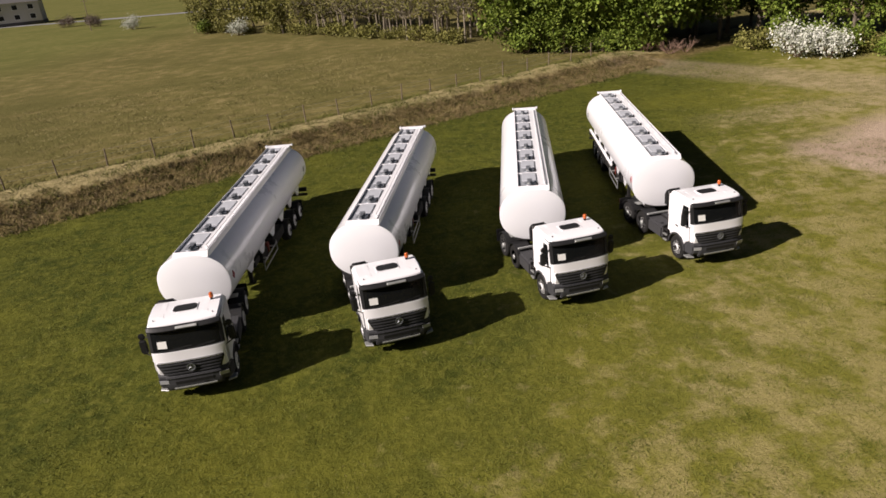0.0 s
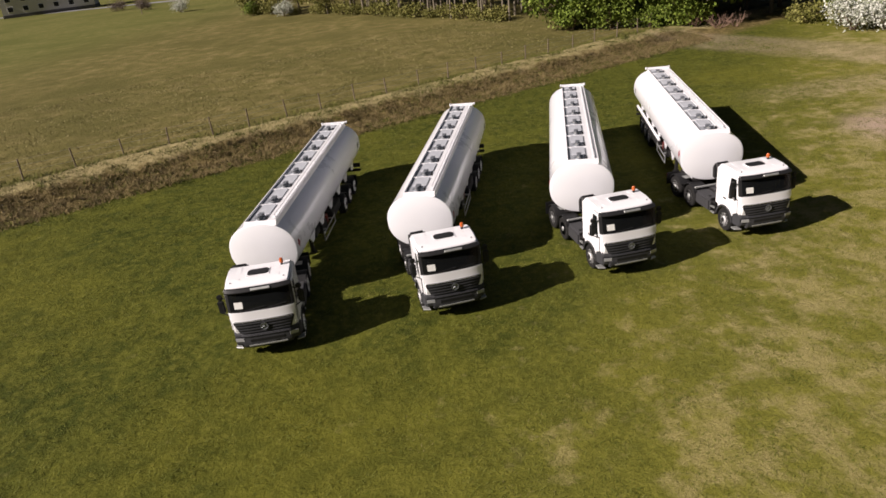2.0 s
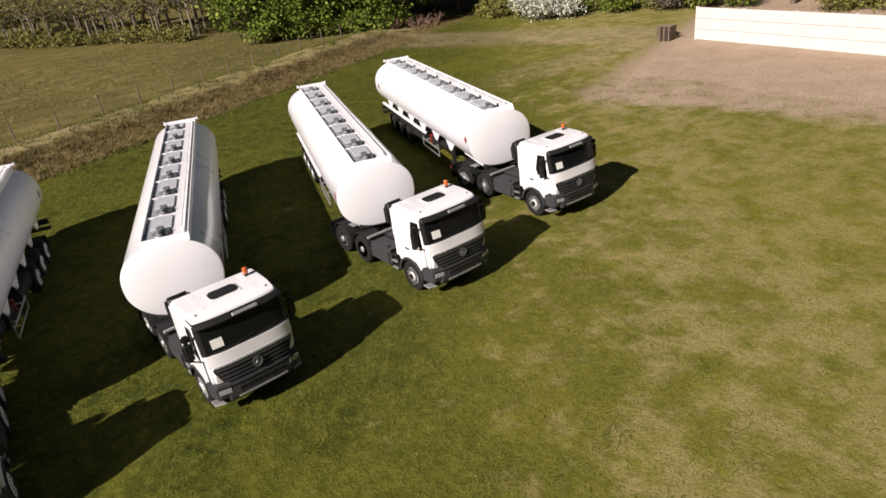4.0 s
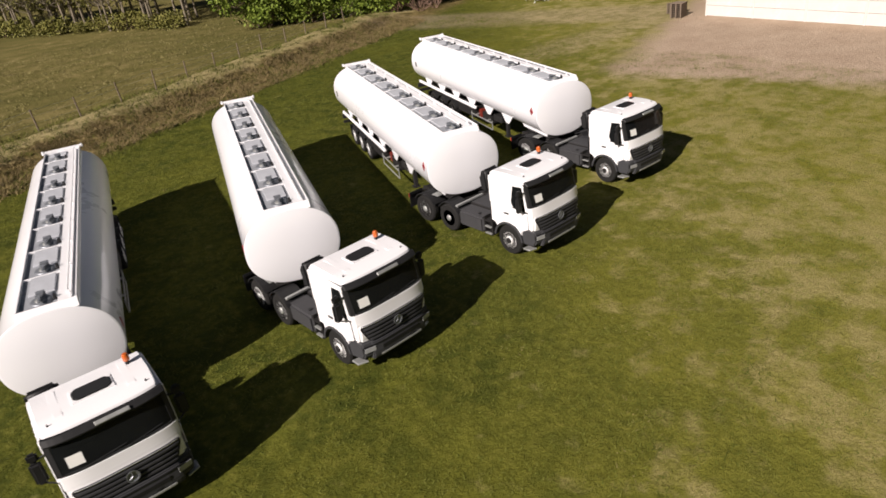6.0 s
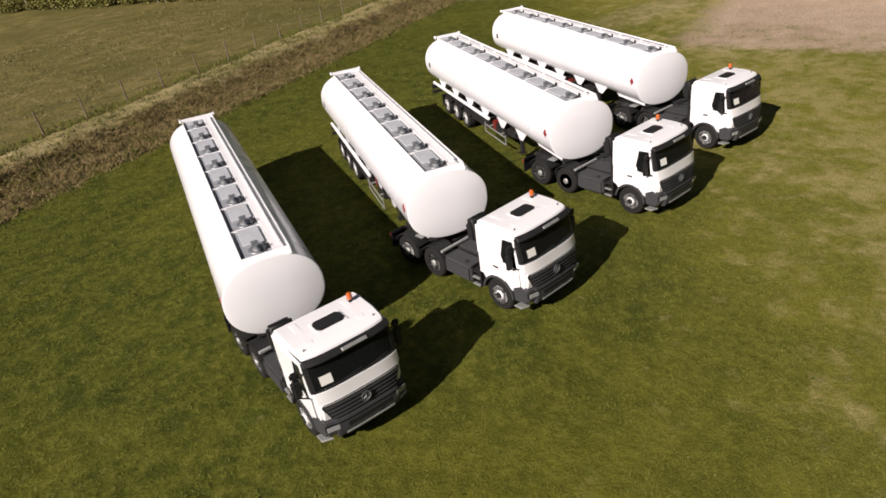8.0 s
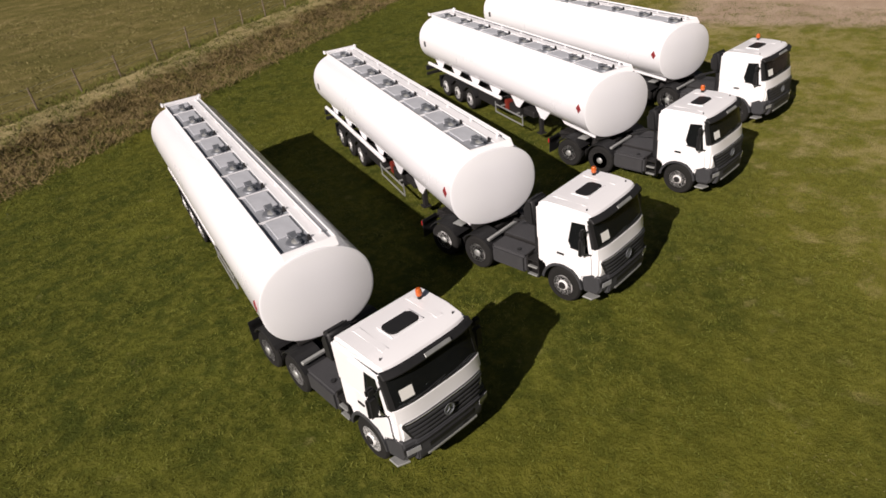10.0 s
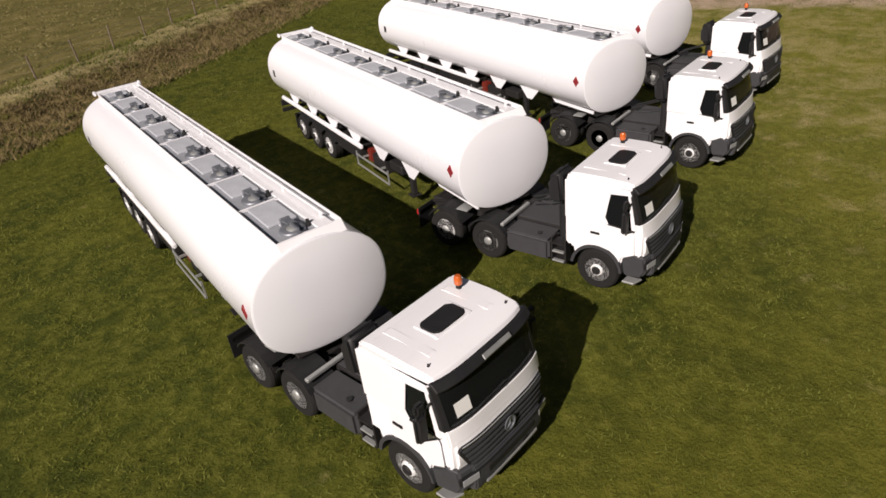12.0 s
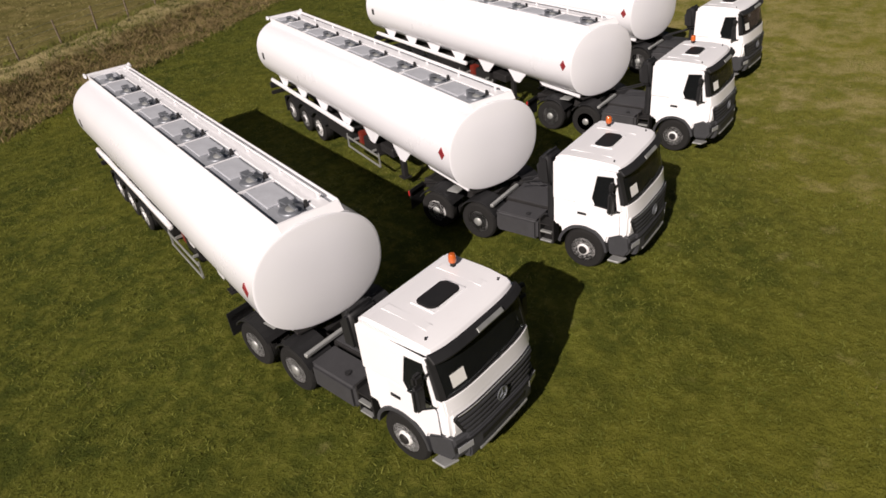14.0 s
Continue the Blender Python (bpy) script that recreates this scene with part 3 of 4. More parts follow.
def build_trailer():
    t = thing("tank_trailer", "long white three-axle tank trailer with a grey catwalk on top", "tank trailer", "row of tank trailers")
    F, R = 0.98, -13.30
    rings = [tank_ring(x, s) for x, s in ((R - 0.30, 0.15), (R - 0.27, 0.45), (R - 0.19, 0.75), (R - 0.06, 0.95), (R, 1.0))]
    rings += [tank_ring(R + (F - R) * i / 9, 1.0) for i in range(1, 9)]
    rings += [tank_ring(x, s) for x, s in ((F - 0.02, 1.0), (F + 0.012, 1.004), (F + 0.022, 0.992), (F + 0.03, 0.965), (F + 0.075, 0.80), (F + 0.125, 0.50), (F + 0.145, 0.2))]
    tank = part("tank", loft(rings), TANK, t, "white elliptical tank with domed ends", smooth=True)
    # catwalk: coamings, floor, tread plates, manholes
    y0, y1, x0, x1 = -0.54, 0.70, -13.20, 0.80
    cw = part("catwalk", box(x0, x1, y0, y1, 3.28, 3.410), GUTTER, t, "grey catwalk with manholes along the top")
    cw.location.z = 0.085
    part("coaming", box(x0, x1 + 0.04, y0 - 0.03, y0, 3.25, 3.495, 0.008, 1), WHITE, cw)
    part("coaming", box(x0, x1 + 0.04, y1, y1 + 0.035, 3.20, 3.520, 0.008, 1), WHITE, cw)
    part("coaming", prism([(x1, 3.30), (x1, 3.500), (x1 + 0.05, 3.500), (x1 + 0.20, 3.32)], y0 - 0.03, y1 + 0.035, 0.008, 1), WHITE, cw)
    part("coaming", box(x0 - 0.05, x0, y0 - 0.03, y1 + 0.035, 3.25, 3.520, 0.008, 1), WHITE, cw)
    part("walkway", box(x0 + 0.05, x1 - 0.05, 0.30, 0.60, 3.410, 3.460, 0.006, 1), WHITE, cw, "white walkway strip beside the manholes")
    part("hand_rail", rod((x0 + 0.2, 0.54, 3.560), (x1 - 0.3, 0.54, 3.560), 0.022, 8), WHITE, cw)
    for i in range(9):
        x = x0 + 0.3 + (x1 - x0 - 0.7) * i / 8
        part("rail_bracket", box(x - 0.02, x + 0.02, 0.52, 0.56, 3.410, 3.560), WHITE, cw)
    plate_mesh = man_mesh = None
    for i in range(8):
        pl = part("tread_plate", box(-0.50, 0.50, -0.36, 0.22, 0, 0.05, 0.008, 1), ALU, cw) if not plate_mesh else new("tread_plate", plate_mesh)
        plate_mesh = pl.data
        pl.parent, pl.location = cw, (-11.30 + 1.80 * i if i < 7 else -12.86, 0, 3.412)
        if i == 7:
            pl.scale = (0.42, 1, 1)
        xm = -12.2 + 1.80 * i
        mh = part("manhole", lathe([(0.25, 0), (0.25, 0.03), (0.235, 0.05), (0.22, 0.06), (0.05, 0.075)], 24, "z", (xm, -0.06, 3.412)), LID, cw, "round metal manhole lid", smooth=True)
        part("lid", lathe([(0.12, 0.05), (0.12, 0.085), (0.10, 0.10), (0.02, 0.105)], 16, "z", (xm + 0.05, -0.06, 3.412)), GALV, mh, smooth=True)
        cl = bmesh.new()
        box(xm - 0.02, xm + 0.30, -0.09, -0.03, 3.530, 3.575, 0.008, 1, bm=cl)
        box(xm - 0.30, xm - 0.24, -0.16, 0.04, 3.410, 3.580, 0.008, 1, bm=cl)
        prism([(xm - 0.27, 3.560), (xm + 0.02, 3.600), (xm + 0.02, 3.570), (xm - 0.27, 3.530)], -0.14, 0.02, bm=cl)
        part("clamp", cl, LID, mh)
        part("vent_valve", rod((xm + 0.05, 0.24, 3.410), (xm + 0.05, 0.24, 3.540), 0.05, 10, 0.035), BLACK, cw)
        part("cross_strip", box(xm + 0.34, xm + 0.37, y0, 0.30, 3.410, 3.470, 0.004, 1), WHITE, cw)
    bar = part("rear_bar", box(-13.40, -13.28, -0.62, 0.78, 3.56, 3.62, 0.02, 2), WHITE, t, "white cross bar at the end of the catwalk")
    for y in (-0.64, 0.80):
        part("bar_end", box(-13.43, -13.25, y - 0.04, y + 0.04, 3.51, 3.65, 0.02, 2), WHITE, bar)
    # frame under the tank
    for y in (-0.46, 0.46):
        part("frame_rail", prism([(0.9, 1.20), (0.9, 1.40), (-13.3, 1.40), (-13.3, 0.95), (-3.2, 0.95), (-2.4, 1.20)], y - 0.06, y + 0.06), CHASSIS, t)
    part("coupling_plate", box(-0.9, 0.95, -0.75, 0.75, 1.187, 1.25, 0.01, 1), CHASSIS, t)
    for s in (-1, 1):
        # front saddle skirt
        part("front_skirt", prism([(0.92, 1.62), (-1.6, 1.62), (-1.1, 1.25), (0.80, 1.25)], *sorted((s * 0.74, s * 0.78))), TANK, t)
        for i, x in enumerate((-2.2, -4.1, -6.0, -7.9, -9.8, -11.7)):
            gus = prism([(x + 0.74, 1.80), (x - 0.74, 1.80), (x - 0.14, 1.20), (x + 0.14, 1.20)], *sorted((s * 1.02, s * 1.06)))
            part("saddle", gus, TANK, t)
        if s < 0:
            tube = part("hose_tube", box(-12.9, -5.3, *sorted((s * 1.10, s * 1.23)), 1.22, 1.36, 0.03, 2), WHITE, t, "white hose tube along the side")
            for x in (-5.6, -8.2, -10.8, -12.6):
                part("tube_bracket", box(x - 0.03, x + 0.03, *sorted((s * 0.46, s * 1.12)), 1.18, 1.24), CHASSIS, tube)
        # side guard frame
        g = bmesh.new()
        for z in (0.52, 0.86):
            box(-5.9, -3.6, *sorted((s * 1.14, s * 1.18)), z, z + 0.06, 0.008, 1, bm=g)
        for x in (-5.9, -3.64):
            box(x, x + 0.04, *sorted((s * 1.13, s * 1.17)), 0.52, 1.0, bm=g)
        for x in (-5.4, -4.1):
            box(x, x + 0.05, *sorted((s * 0.46, s * 1.14)), 0.90, 0.96, bm=g)
        part("side_guard", g, GALV, t, "galvanised side guard frame")
        # landing leg, valve box, extinguisher box
        leg = part("landing_leg", box(-2.95, -2.78, *sorted((s * 0.62, s * 0.78)), 0.35, 1.25, 0.015, 1), CHASSIS, t)
        part("foot", box(-3.02, -2.71, *sorted((s * 0.55, s * 0.85)), 0.31, 0.35), CHASSIS, leg)
        part("leg_brace", rod((-2.86, s * 0.66, 0.55), (-3.5, s * 0.5, 1.05), 0.03, 8), CHASSIS, leg)
        part("red_box", box(-5.42, -5.12, *sorted((s * 0.66, s * 0.96)), 0.74, 1.16, 0.03, 2), RED, t, "red fire extinguisher box")
        part("storage_box", box(-7.55, -5.62, *sorted((s * 0.70, s * 1.14)), 0.70, 1.17, 0.03, 2), CHASSIS, t, "long dark storage box ahead of the wheels")
        part("equipment_box", box(-4.95, -4.0, *sorted((s * 0.55, s * 1.0)), 0.70, 1.15, 0.03, 2), CHASSIS, t)
        part("valve_box", box(-3.9, -3.1, *sorted((s * 0.5, s * 0.92)), 0.92, 1.2, 0.03, 1), CHASSIS, t)
        for x in (-8.30, -9.62, -10.94):
            o = [(x + 0.60 * math.cos(a), 0.5 + 0.60 * math.sin(a)) for a in [radians(q) for q in range(25, 156, 13)]]
            i = [(x + 0.575 * math.cos(a), 0.5 + 0.575 * math.sin(a)) for a in [radians(q) for q in range(25, 156, 13)]]
            part("mudguard", prism(o + i[::-1], *sorted((s * 0.80, s * 1.24))), BLACK, t)
            wheel(t, x, s * 1.02, s, 0.50, 0.37, dished=False)
            part("air_bag", rod((x - 0.32, s * 0.5, 0.60), (x - 0.32, s * 0.5, 0.95), 0.13, 14), BLACK, t)
        part("placard", prism([(0.62, 2.28), (0.48, 2.45), (0.62, 2.62), (0.76, 2.45)], *sorted((s * 1.345, s * 1.378)), 0.004, 1), DIAMOND, t, "small red diamond hazard placard")
        part("rear_sign", box(-12.75, -12.55, *sorted((s * 1.345, s * 1.378)), 2.22, 2.48, 0.006, 1), BLACK, t)
        part("tail_light", box(-13.45, -13.37, *sorted((s * 0.62, s * 1.12)), 0.86, 1.02, 0.02, 1), TAIL, t)
        part("mud_flap", box(-11.62, -11.60, *sorted((s * 0.82, s * 1.22)), 0.30, 0.92), BLACK, t)
    for x in (-8.30, -9.62, -10.94):
        part("axle", rod((x, -0.9, 0.5), (x, 0.9, 0.5), 0.08, 10), CHASSIS, t)
    for x in (-1.6, -4.6, -6.9, -8.45, -9.95, -11.4, -12.9):
        part("cross_member", box(x - 0.06, x + 0.06, -0.44, 0.44, 1.0, 1.35), CHASSIS, t)
    part("rear_underrun", box(-13.4, -13.28, -1.18, 1.18, 0.55, 0.70, 0.02, 2), CHASSIS, t)
    part("rear_beam", box(-13.37, -13.25, -1.18, 1.18, 0.82, 1.06, 0.02, 1), BLACK, t)
    for y in (-0.5, 0.5):
        part("underrun_hanger", box(-13.34, -13.28, y - 0.04, y + 0.04, 0.6, 1.1), CHASSIS, t)
    lad = part("ladder", rod((-13.67, 0.30, 0.9), (-13.61, 0.30, 3.3), 0.02), GALV, t, "galvanised ladder on the rear end")
    part("ladder_side", rod((-13.67, 0.66, 0.9), (-13.61, 0.66, 3.3), 0.02), GALV, lad)
    for q in range(9):
        part("rung", rod((-13.66 + q * 0.006, 0.30, 1.0 + q * 0.27), (-13.66 + q * 0.006, 0.66, 1.0 + q * 0.27), 0.014), GALV, lad)
    for z in (1.0, 3.2):
        part("ladder_bracket", box(-13.65, -13.30, 0.46, 0.50, z, z + 0.04), GALV, lad)
    return t


# front axle x, y, heading of the tractor, turn of the trailer against it
LORRIES = [(0.0, 0.0, -90.0, -11.6), (6.74, 0.55, -85.3, -21.7), (13.85, 1.46, -86.7, -19.9), (20.32, 2.77, -88.9, -15.7)]
KINGPIN = -3.80
TRACTOR_PLACES, TRAILER_PLACES = [], []
for x, y, a, turn_t in LORRIES:
    c, s = math.cos(radians(a)), math.sin(radians(a))
    TRACTOR_PLACES.append(pose(x, y, 0, 0, 0, a))
    TRAILER_PLACES.append(pose(x + c * KINGPIN, y + s * KINGPIN, 0, 0, 0, a + turn_t))
tractor, trailer = build_tractor(), build_trailer()
tractor.matrix_basis, trailer.matrix_basis = TRACTOR_PLACES[0], TRAILER_PLACES[0]
for m in TRACTOR_PLACES[1:]:
    copy_thing(tractor, m)
for m in TRAILER_PLACES[1:]:
    copy_thing(trailer, m)


# ---- ground ----
def smooth(a, b, v):
    v = min(max((v - a) / (b - a), 0), 1)
    return v * v * (3 - 2 * v)


def height(x, y):
    d = across(x, y)
    fade = 1 - smooth(37, 45, x)
    h = fade * (0.7 * smooth(0.0, 2.9, d) - 0.9 * smooth(4.9, 5.8, d) + 0.2 * smooth(6.0, 7.2, d))
    away = smooth(-1, 2, d)
    h += away * 0.10 * noise.noise((x * 0.35, y * 0.35, 1.0))
    return h + 0.5 * smooth(60, 200, math.hypot(x, y)) * noise.noise((x * 0.012, y * 0.012, 3.0))


def axis_steps(lo, hi, step, far):
    inner = list(np.arange(lo, hi + 0.01, step))
    out, g = [], step
    v = hi
    while v < far:
        g *= 1.35
        v += g
        out.append(v)
    low, g, v = [], step, lo
    while v > -far:
        g *= 1.35
        v -= g
        low.append(v)
    return low[::-1] + inner + out


gx, gy = axis_steps(-36, 62, 0.7, 3000), axis_steps(-26, 84, 0.7, 3000)
verts = [(x, y, height(x, y)) for y in gy for x in gx]
nx = len(gx)
faces = [(j * nx + i, j * nx + i + 1, (j + 1) * nx + i + 1, (j + 1) * nx + i) for j in range(len(gy) - 1) for i in range(nx - 1)]
me = bpy.data.meshes.new("ground")
me.from_pydata(verts, [], faces)
me.polygons.foreach_set("use_smooth", [True] * len(faces))
me.materials.append(MEADOW)
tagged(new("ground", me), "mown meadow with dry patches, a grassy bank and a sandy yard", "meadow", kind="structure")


# ---- leaves and blades: many small faces in one mesh ----
def leaves_mesh(name, pts, size, material, seed, upright=0.0):
    """A small bent quad at each point; upright draws its long side towards the vertical."""
    r = np.random.default_rng(seed)
    n = len(pts)
    pts = np.asarray(pts, float)
    u = r.normal(size=(n, 3))
    u[:, 2] += upright * 3 * np.sign(u[:, 2] + 2)
    u /= np.linalg.norm(u, axis=1)[:, None]
    w = np.cross(u, r.normal(size=(n, 3)))
    w /= np.linalg.norm(w, axis=1)[:, None]
    s = (size * r.uniform(0.6, 1.4, n))[:, None]
    quad = np.stack([pts, pts + u * s * 0.5 + w * s * 0.32, pts + u * s, pts + u * s * 0.5 - w * s * 0.32], 1)
    me = bpy.data.meshes.new(name)
    me.from_pydata(quad.reshape(-1, 3).tolist(), [], np.arange(4 * n).reshape(-1, 4).tolist())
    me.materials.append(material)
    return me


def blades_mesh(name, pts, high, wide, material, seed, lean=0.5):
    """A three-cornered blade of grass at each point of the ground."""
    r = np.random.default_rng(seed)
    n = len(pts)
    pts = np.asarray(pts, float)
    a = r.uniform(0, 2 * np.pi, n)
    side = np.stack([np.cos(a), np.sin(a), np.zeros(n)], 1)
    h = (high * r.uniform(0.5, 1.4, n))[:, None]
    tip = pts + h * np.stack([r.normal(0, lean, n), r.normal(0, lean, n), np.ones(n)], 1)
    w = (wide * r.uniform(0.6, 1.4, n))[:, None]
    tri = np.stack([pts - side * w / 2, pts + side * w / 2, tip], 1)
    me = bpy.data.meshes.new(name)
    me.from_pydata(tri.reshape(-1, 3).tolist(), [], np.arange(3 * n).reshape(-1, 3).tolist())
    me.materials.append(material)
    return me


rng = np.random.default_rng(5)


def scatter(n, x0, x1, d0, d1):
    """Points on the ground at distances d0 to d1 across the bank."""
    out = []
    for _ in range(n):
        x, d = rng.uniform(x0, x1), rng.uniform(d0, d1)
        y = BANK0 + BANKS * x + d * BL
        out.append((x, y, height(x, y) - 0.01))
    return out


def tufts(n, x0, x1, d0, d1, per, spread):
    """Tufts on the ground at distances d0 to d1 across the bank."""
    out = []
    for _ in range(n):
        cx, d = rng.uniform(x0, x1), rng.uniform(d0, d1)
        cy = BANK0 + BANKS * cx + d * BL
        for _ in range(per):
            x, y = cx + rng.normal(0, spread), cy + rng.normal(0, spread)
            out.append((x, y, height(x, y) - 0.01))
    return out


def clumps(n, x0, x1, y0, y1, per, spread):
    out = []
    for _ in range(n):
        cx, cy = rng.uniform(x0, x1), rng.uniform(y0, y1)
        if across(cx, cy) > 0 or cx > 39 and cy < 21:
            continue
        for _ in range(per):
            out.append((cx + rng.normal(0, spread), cy + rng.normal(0, spread), -0.005))
    return out


tagged(new("grass", blades_mesh("grass", clumps(11000, -16, 44, -16, 42, 30, 0.26), 0.065, 0.026, BLADE, 1, 1.0)), "short green meadow grass", "grass", kind="stuff")
tagged(new("dry_grass", blades_mesh("dry_grass", clumps(260, 4, 40, -16, 30, 46, 0.32), 0.04, 0.022, STRAW, 2, 1.1)), "straw-coloured dead grass lying in patches", "grass", kind="stuff")
tagged(new("bank_scrub", blades_mesh("bank_scrub", tufts(3400, -34, 41, -3.0, 2.0, 18, 0.22), 0.20, 0.05, SCRUB, 3, 1.0)), "brown dead weeds and rough grass on the bank", "scrub", kind="stuff")
tagged(new("bank_weeds", blades_mesh("bank_weeds", tufts(900, -34, 41, -3.8, 4.6, 22, 0.3), 0.18, 0.05, BLADE, 8, 0.8)), "green weeds among the scrub on the bank", "weeds", kind="stuff")
tagged(new("bank_grass", blades_mesh("bank_grass", tufts(1300, -34, 42, 2.2, 5.2, 18, 0.3), 0.08, 0.045, STRAW, 4, 1.0)), "long dry grass on top of the bank", "grass", kind="stuff")
tagged(new("ditch_grass", blades_mesh("ditch_grass", scatter(9000, -30, 44, 5.0, 8.4), 0.30, 0.05, BLADE, 6, 0.6)), "rough grass along the ditch and fence", "grass", kind="stuff")
tagged(new("pasture_grass", blades_mesh("pasture_grass", tufts(1500, -50, 52, 8, 42, 14, 0.6), 0.14, 0.08, STRAW, 7, 1.0)), "rough pasture grass behind the fence", "grass", kind="stuff")

# ---- fence ----
fence = thing("wire_fence", "old wire fence on leaning wooden posts along a ditch", "fence")
px = -32.0
tops = []
while px < 44:
    y = BANK0 + BANKS * px + 7.6 * BL
    z = height(px, y)
    lean = Vector((random.uniform(-0.1, 0.1), random.uniform(-0.1, 0.1), 0))
    base, top = Vector((px, y, z - 0.2)), Vector((px, y, z + random.uniform(1.35, 1.6))) + lean
    part("post", rod(base, top, 0.065, 7, 0.05), WOOD, fence)
    tops.append((base, top))
    px += 3.0 + random.uniform(-0.25, 0.25)
for f in (0.45, 0.72, 0.95):
    wb = bmesh.new()
    for (b0, t0), (b1, t1) in zip(tops, tops[1:]):
        rod(b0.lerp(t0, f), b1.lerp(t1, f), 0.006, 4, bm=wb)
    part("wire", wb, GALV, fence)


# ---- trees and bushes ----
def branchy(b, p, way, length, r, depth, tips, rnd):
    q = p + way * length
    rod(p, q, r, 6, r * 0.62, bm=b)
    if depth == 0:
        tips.append(q)
        return
    for _ in range(3 if depth > 1 else 2):
        w = (way + Vector((rnd.uniform(-1, 1), rnd.uniform(-1, 1), rnd.uniform(-0.15, 0.7))) * 0.75).normalized()
        branchy(b, p.lerp(q, rnd.uniform(0.55, 1.0)), w, length * rnd.uniform(0.55, 0.8), r * 0.55, depth - 1, tips, rnd)


def build_tree(seed, high, leaf, label, bark=BARK, per=70, size=0.42, low=0.3, spread=0.9):
    rnd = random.Random(seed)
    t = thing("tree", label, "tree", "trees at the edge of the meadow")
    b, tips = bmesh.new(), []
    trunk = Vector((rnd.uniform(-0.05, 0.05), rnd.uniform(-0.05, 0.05), 1)).normalized()
    rod((0, 0, -0.3), trunk * high * 0.55, high * 0.02, 8, high * 0.012, bm=b)
    for i in range(11):
        f = low + (0.55 - low) * i / 10
        a = i * 2.4 + rnd.uniform(-0.4, 0.4)
        w = Vector((math.cos(a), math.sin(a), rnd.uniform(0.3, 1.0))).normalized()
        branchy(b, trunk * high * f, w, high * rnd.uniform(0.15, 0.24), high * 0.007, 2, tips, rnd)
    branchy(b, trunk * high * 0.53, trunk, high * 0.22, high * 0.01, 2, tips, rnd)
    part("trunk", b, bark, t)
    r = np.random.default_rng(seed)
    pts = np.concatenate([np.array(q) + r.normal(0, high * 0.05 * spread, (per, 3)) for q in tips])
    ob = new("crown", leaves_mesh("crown", pts, size, leaf, seed))
    ob.parent = t
    return t


def build_bush(seed, high, wide, leaf, label, n=1500, size=0.28, bark=TWIG, name="bush", category="bush"):
    rnd = random.Random(seed)
    t = thing(name, label, category, "bushes at the edge of the meadow")
    b, tips = bmesh.new(), []
    for i in range(9):
        a = i * 2.4
        w = Vector((math.cos(a) * wide / high, math.sin(a) * wide / high, rnd.uniform(0.7, 1.6))).normalized()
        branchy(b, Vector((rnd.uniform(-0.2, 0.2), rnd.uniform(-0.2, 0.2), -0.1)), w, high * rnd.uniform(0.35, 0.5), 0.04, 2, tips, rnd)
    part("stem", b, bark, t)
    if n:
        r = np.random.default_rng(seed)
        pick = r.integers(0, len(tips), n)
        pts = np.array([tuple(tips[i]) for i in pick]) + r.normal(0, 0.16 * high, (n, 3))
        pts[:, 2] = np.abs(pts[:, 2])
        ob = new("foliage", leaves_mesh("foliage", pts, size, leaf, seed))
        ob.parent = t
    return t


trees = [build_tree(11, 11.0, LEAF, "broadleaf tree in fresh bright green leaf", low=0.10),
         build_tree(12, 12.5, LEAF, "tall broadleaf tree in fresh green leaf", low=0.16),
         build_tree(13, 9.0, LEAF2, "olive-green tree with thin spring foliage", per=30, low=0.12)]
sapling = build_tree(21, 10.0, LEAF2, "slender bare-stemmed sapling with few leaves", PALEBARK, per=7, size=0.28, low=0.35)
bush_green = build_bush(31, 3.0, 3.0, LEAF, "dense green bush at the wood edge")
bush_olive = build_bush(32, 2.6, 3.2, LEAF2, "thin olive-green bush in the hedge")
bush_white = build_bush(33, 3.4, 3.0, BLOSSOM, "bush covered in white blossom", 2200, 0.24)
bush_grey = build_bush(34, 4.0, 6.0, BARE, "grey-brown leafless bush in the pasture", 1800, 0.3)
brush = build_bush(35, 2.6, 3.4, BARE, "heap of bare reddish brushwood at the bank's end", 0, name="brush_heap", category="brushwood")


def stand(kind, spots, first, scale=(0.85, 1.2)):
    """Puts the built one at the first spot and copies of it at the rest."""
    for i, (x, y) in enumerate(spots):
        m = pose(x, y, height(x, y) - 0.05, 0, 0, random.uniform(0, 360))
        s = random.uniform(*scale)
        if i == 0 and first:
            kind.matrix_basis = m @ Matrix.Scale(s, 4)
        else:
            copy_thing(kind, m).scale = (s, s, s)


def row(p, q, n, wobble):
    return [(p[0] + (q[0] - p[0]) * (i + 0.5) / n + random.uniform(-wobble, wobble), p[1] + (q[1] - p[1]) * (i + 0.5) / n + random.uniform(-wobble, wobble)) for i in range(n)]


green_spots = row((31, 64), (45, 53), 8, 0.9) + row((35, 70), (50, 58), 8, 2.0)
stand(trees[0], green_spots, True)
stand(trees[1], row((38, 80), (58, 58), 8, 2.5) + row((53, 60), (68, 42), 7, 2.0) + row((63, 38), (76, -20), 11, 2.0), True)
stand(trees[2], row((-20, 150), (8, 118), 7, 1.8) + row((46, 86), (76, 44), 10, 3.0) + row((70, 36), (84, -24), 10, 3.0) + row((6, 138), (36, 92), 12, 2.5), True)
stand(sapling, row((4, 121), (28, 78), 26, 1.2) + row((9, 126), (32, 83), 20, 1.8), True, (0.8, 1.1))
stand(bush_green, [(-17, 143), (32, 62), (36, 58.5), (40, 56), (56, 40), (59, 34)] + row((31, 64), (44.5, 53), 8, 0.6) + row((56, 48), (65, 22), 7, 1.2), True, (0.8, 1.3))
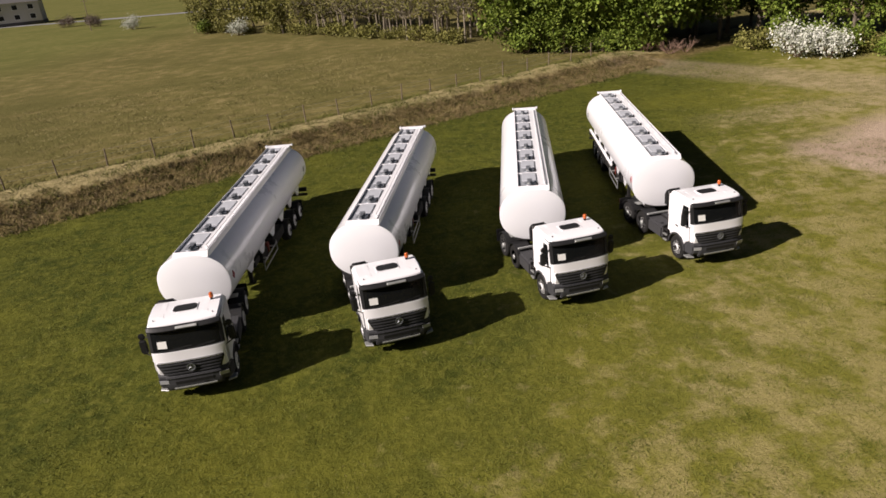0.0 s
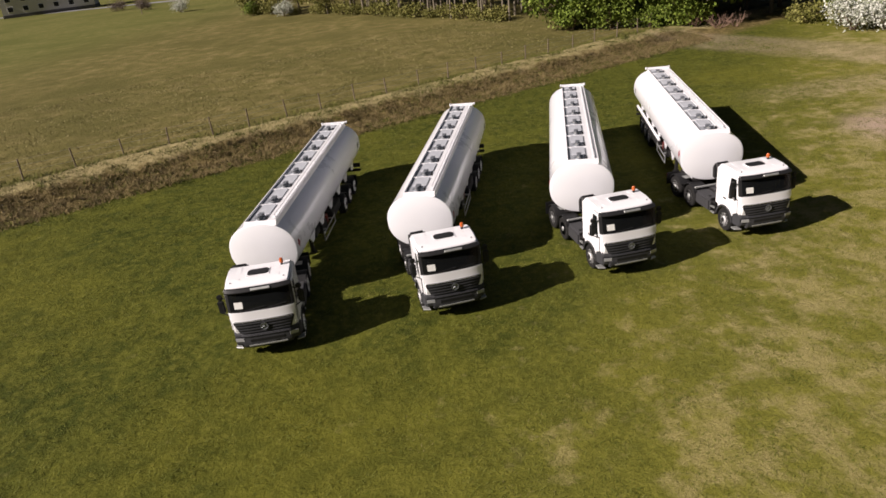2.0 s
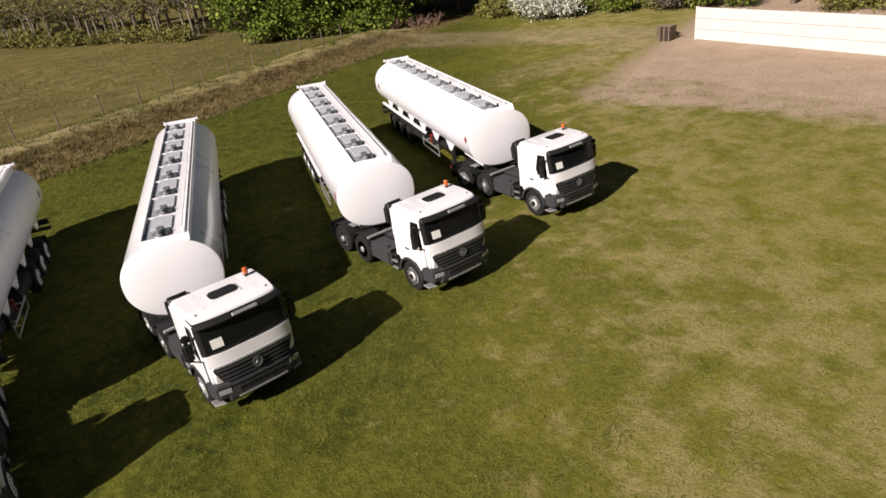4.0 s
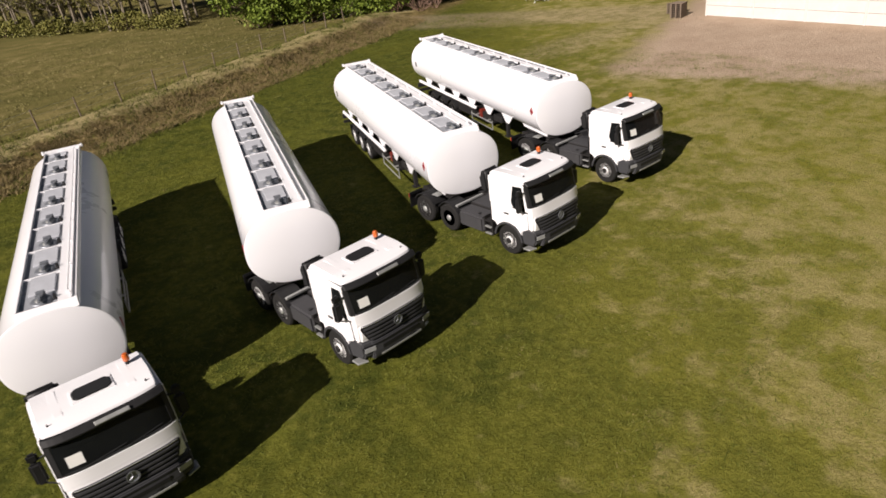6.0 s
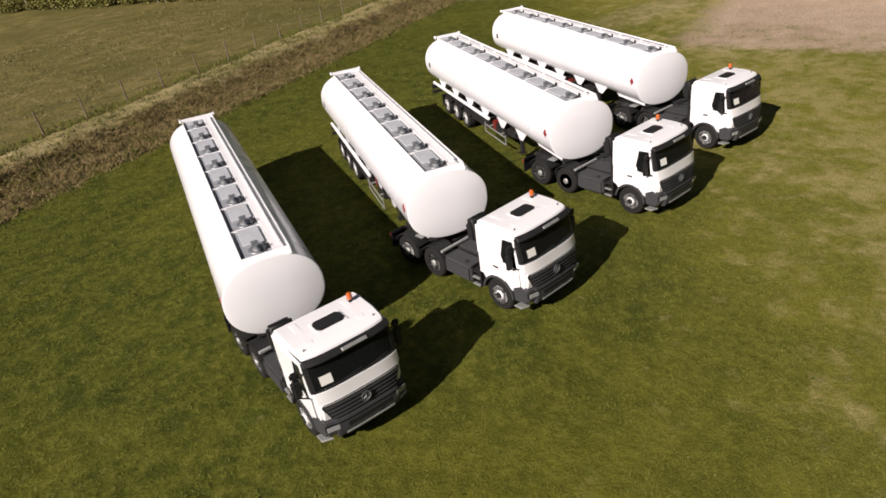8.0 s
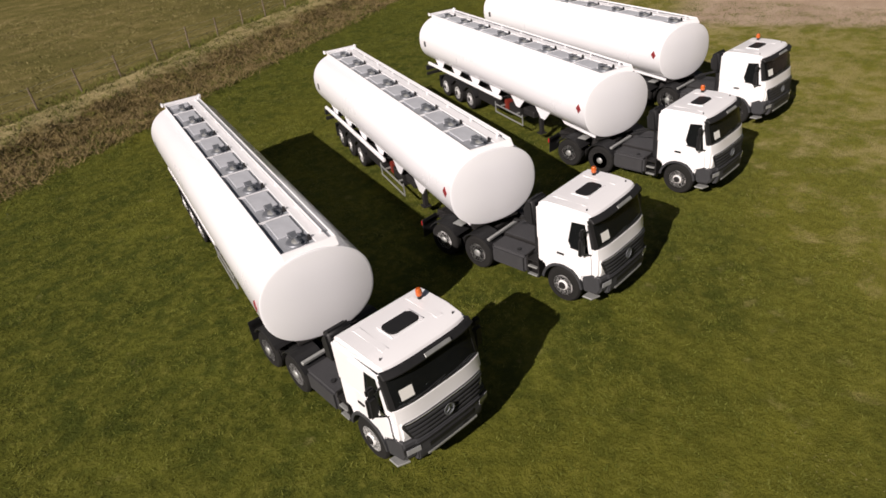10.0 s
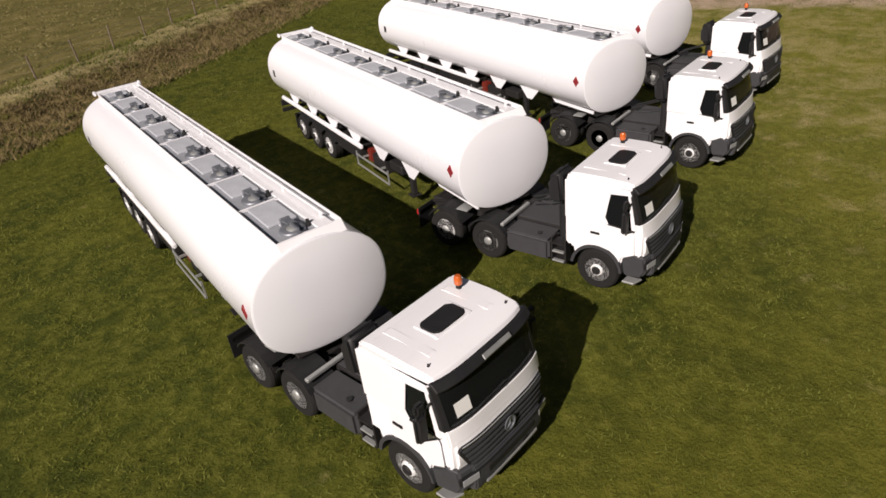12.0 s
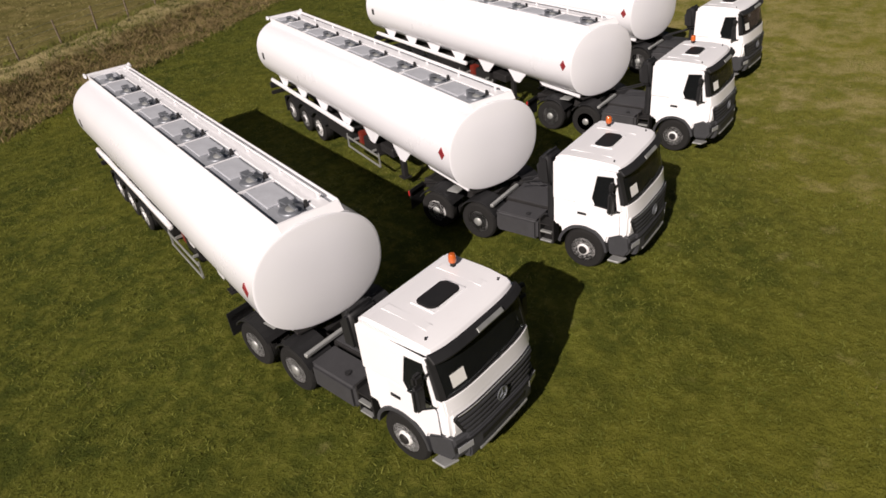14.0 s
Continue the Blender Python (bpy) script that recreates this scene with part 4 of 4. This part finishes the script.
stand(bush_olive, row((-18, 146), (2, 124), 6, 1.0) + row((3, 122), (27, 78), 12, 1.0) + row((53, 50), (64, 26), 6, 1.5) + row((65, 18), (67, -16), 7, 1.2), True, (0.7, 1.2))
stand(bush_white, [(53.0, 39.5), (-42, 184), (-9, 131), (55, 37.4)], True, (0.85, 1.1))
stand(bush_grey, [(-60, 215), (-72, 228), (-66, 236), (62, 30)], True, (0.7, 1.0))
stand(brush, [(45.4, 51.4), (43.6, 52.6), (46.8, 49.6), (44.8, 49.8)], True, (0.8, 1.1))


# ---- pale slab wall beside the yard ----
def build_wall(p, q, rows, slab_h):
    w = tagged(new("wall_east"), "pale concrete slab wall beside the sandy yard", "wall", kind="structure")
    p, q = Vector(p), Vector(q)
    way = (q - p).normalized()
    n = max(1, round((q - p).length / 4.0))
    step = (q - p).length / n
    ang = math.atan2(way.y, way.x)
    mesh = None
    for i in range(n):
        for j in range(rows):
            if mesh is None:
                ob = part("slab", box(0.012, step - 0.012, -0.09, 0.09, 0.012, slab_h - 0.012, 0.012, 1), CONCRETE, w)
                mesh = ob.data
            else:
                ob = new("slab", mesh)
                ob.parent = w
            ob.location = p + way * step * i + Vector((0, 0, slab_h * j))
            ob.rotation_euler = (0, 0, ang)
    for i in range(n + 1):
        ob = part("post", box(-0.07, 0.07, -0.13, 0.13, -0.3, rows * slab_h + 0.05, 0.015, 1), CONCRETE, w)
        ob.location, ob.rotation_euler = p + way * step * i, (0, 0, ang)
    return w


build_wall((50.2, 18.0, 0), (48.8, -14.0, 0), 3, 0.80)


def build_pallets(x, y, turned, n):
    t = thing("pallet_stack", "stack of weathered wooden pallets at the end of the wall", "pallets")
    for i in range(n):
        b = bmesh.new()
        z = i * 0.145
        for yy in (-0.4, 0.0, 0.4):
            box(-0.6, 0.6, yy - 0.05, yy + 0.05, z, z + 0.10, bm=b)
        for q in range(6):
            box(-0.6 + q * 0.22, -0.6 + q * 0.22 + 0.12, -0.4 - 0.05, 0.45, z + 0.10, z + 0.122, bm=b)
        part("pallet", b, WOOD, t)
    t.matrix_basis = pose(x, y, 0, 0, 0, turned)
    return t


build_pallets(49.0, 19.8, 12, 8)
build_pallets(50.4, 21.0, -20, 6)


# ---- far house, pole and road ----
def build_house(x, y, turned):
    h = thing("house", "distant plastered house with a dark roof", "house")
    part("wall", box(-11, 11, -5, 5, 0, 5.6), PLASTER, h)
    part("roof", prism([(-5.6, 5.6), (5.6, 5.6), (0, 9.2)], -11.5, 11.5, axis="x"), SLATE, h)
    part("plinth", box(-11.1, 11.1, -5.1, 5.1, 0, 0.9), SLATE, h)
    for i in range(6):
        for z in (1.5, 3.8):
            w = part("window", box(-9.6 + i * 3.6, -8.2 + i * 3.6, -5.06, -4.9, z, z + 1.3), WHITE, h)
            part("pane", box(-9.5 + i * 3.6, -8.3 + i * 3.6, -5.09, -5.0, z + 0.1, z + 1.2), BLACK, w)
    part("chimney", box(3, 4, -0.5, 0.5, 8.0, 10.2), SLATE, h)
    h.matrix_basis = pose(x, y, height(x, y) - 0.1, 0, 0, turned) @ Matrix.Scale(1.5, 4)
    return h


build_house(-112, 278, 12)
pole = thing("wooden_pole", "grey wooden pole standing in the pasture", "pole")
part("shaft", rod((0, 0, -0.3), (0.2, 0, 8.5), 0.13, 10, 0.09), WOOD, pole)
part("cross_arm", box(-0.7, 0.9, -0.05, 0.05, 8.0, 8.12), WOOD, pole)
pole.matrix_basis = pose(-56, 196, height(-56, 196))

# a pale road along the far side of the pasture
ROADGREY = plain("road_asphalt", (0.22, 0.22, 0.23), 0.9, var=0.12, scale=0.6)
rv, rf = [], []
for i in range(61):
    x = -220 + i * 6.0
    for off in (0.0, 7.0):
        y = 250 - 0.36 * (x + 60) + off
        rv.append((x, y, height(x, y) + 0.06))
    if i:
        a = 2 * i
        rf.append((a - 2, a, a + 1, a - 1))
rme = bpy.data.meshes.new("road")
rme.from_pydata(rv, [], rf)
rme.materials.append(ROADGREY)
tagged(new("road", rme), "pale asphalt road beyond the pasture", "road", kind="structure")
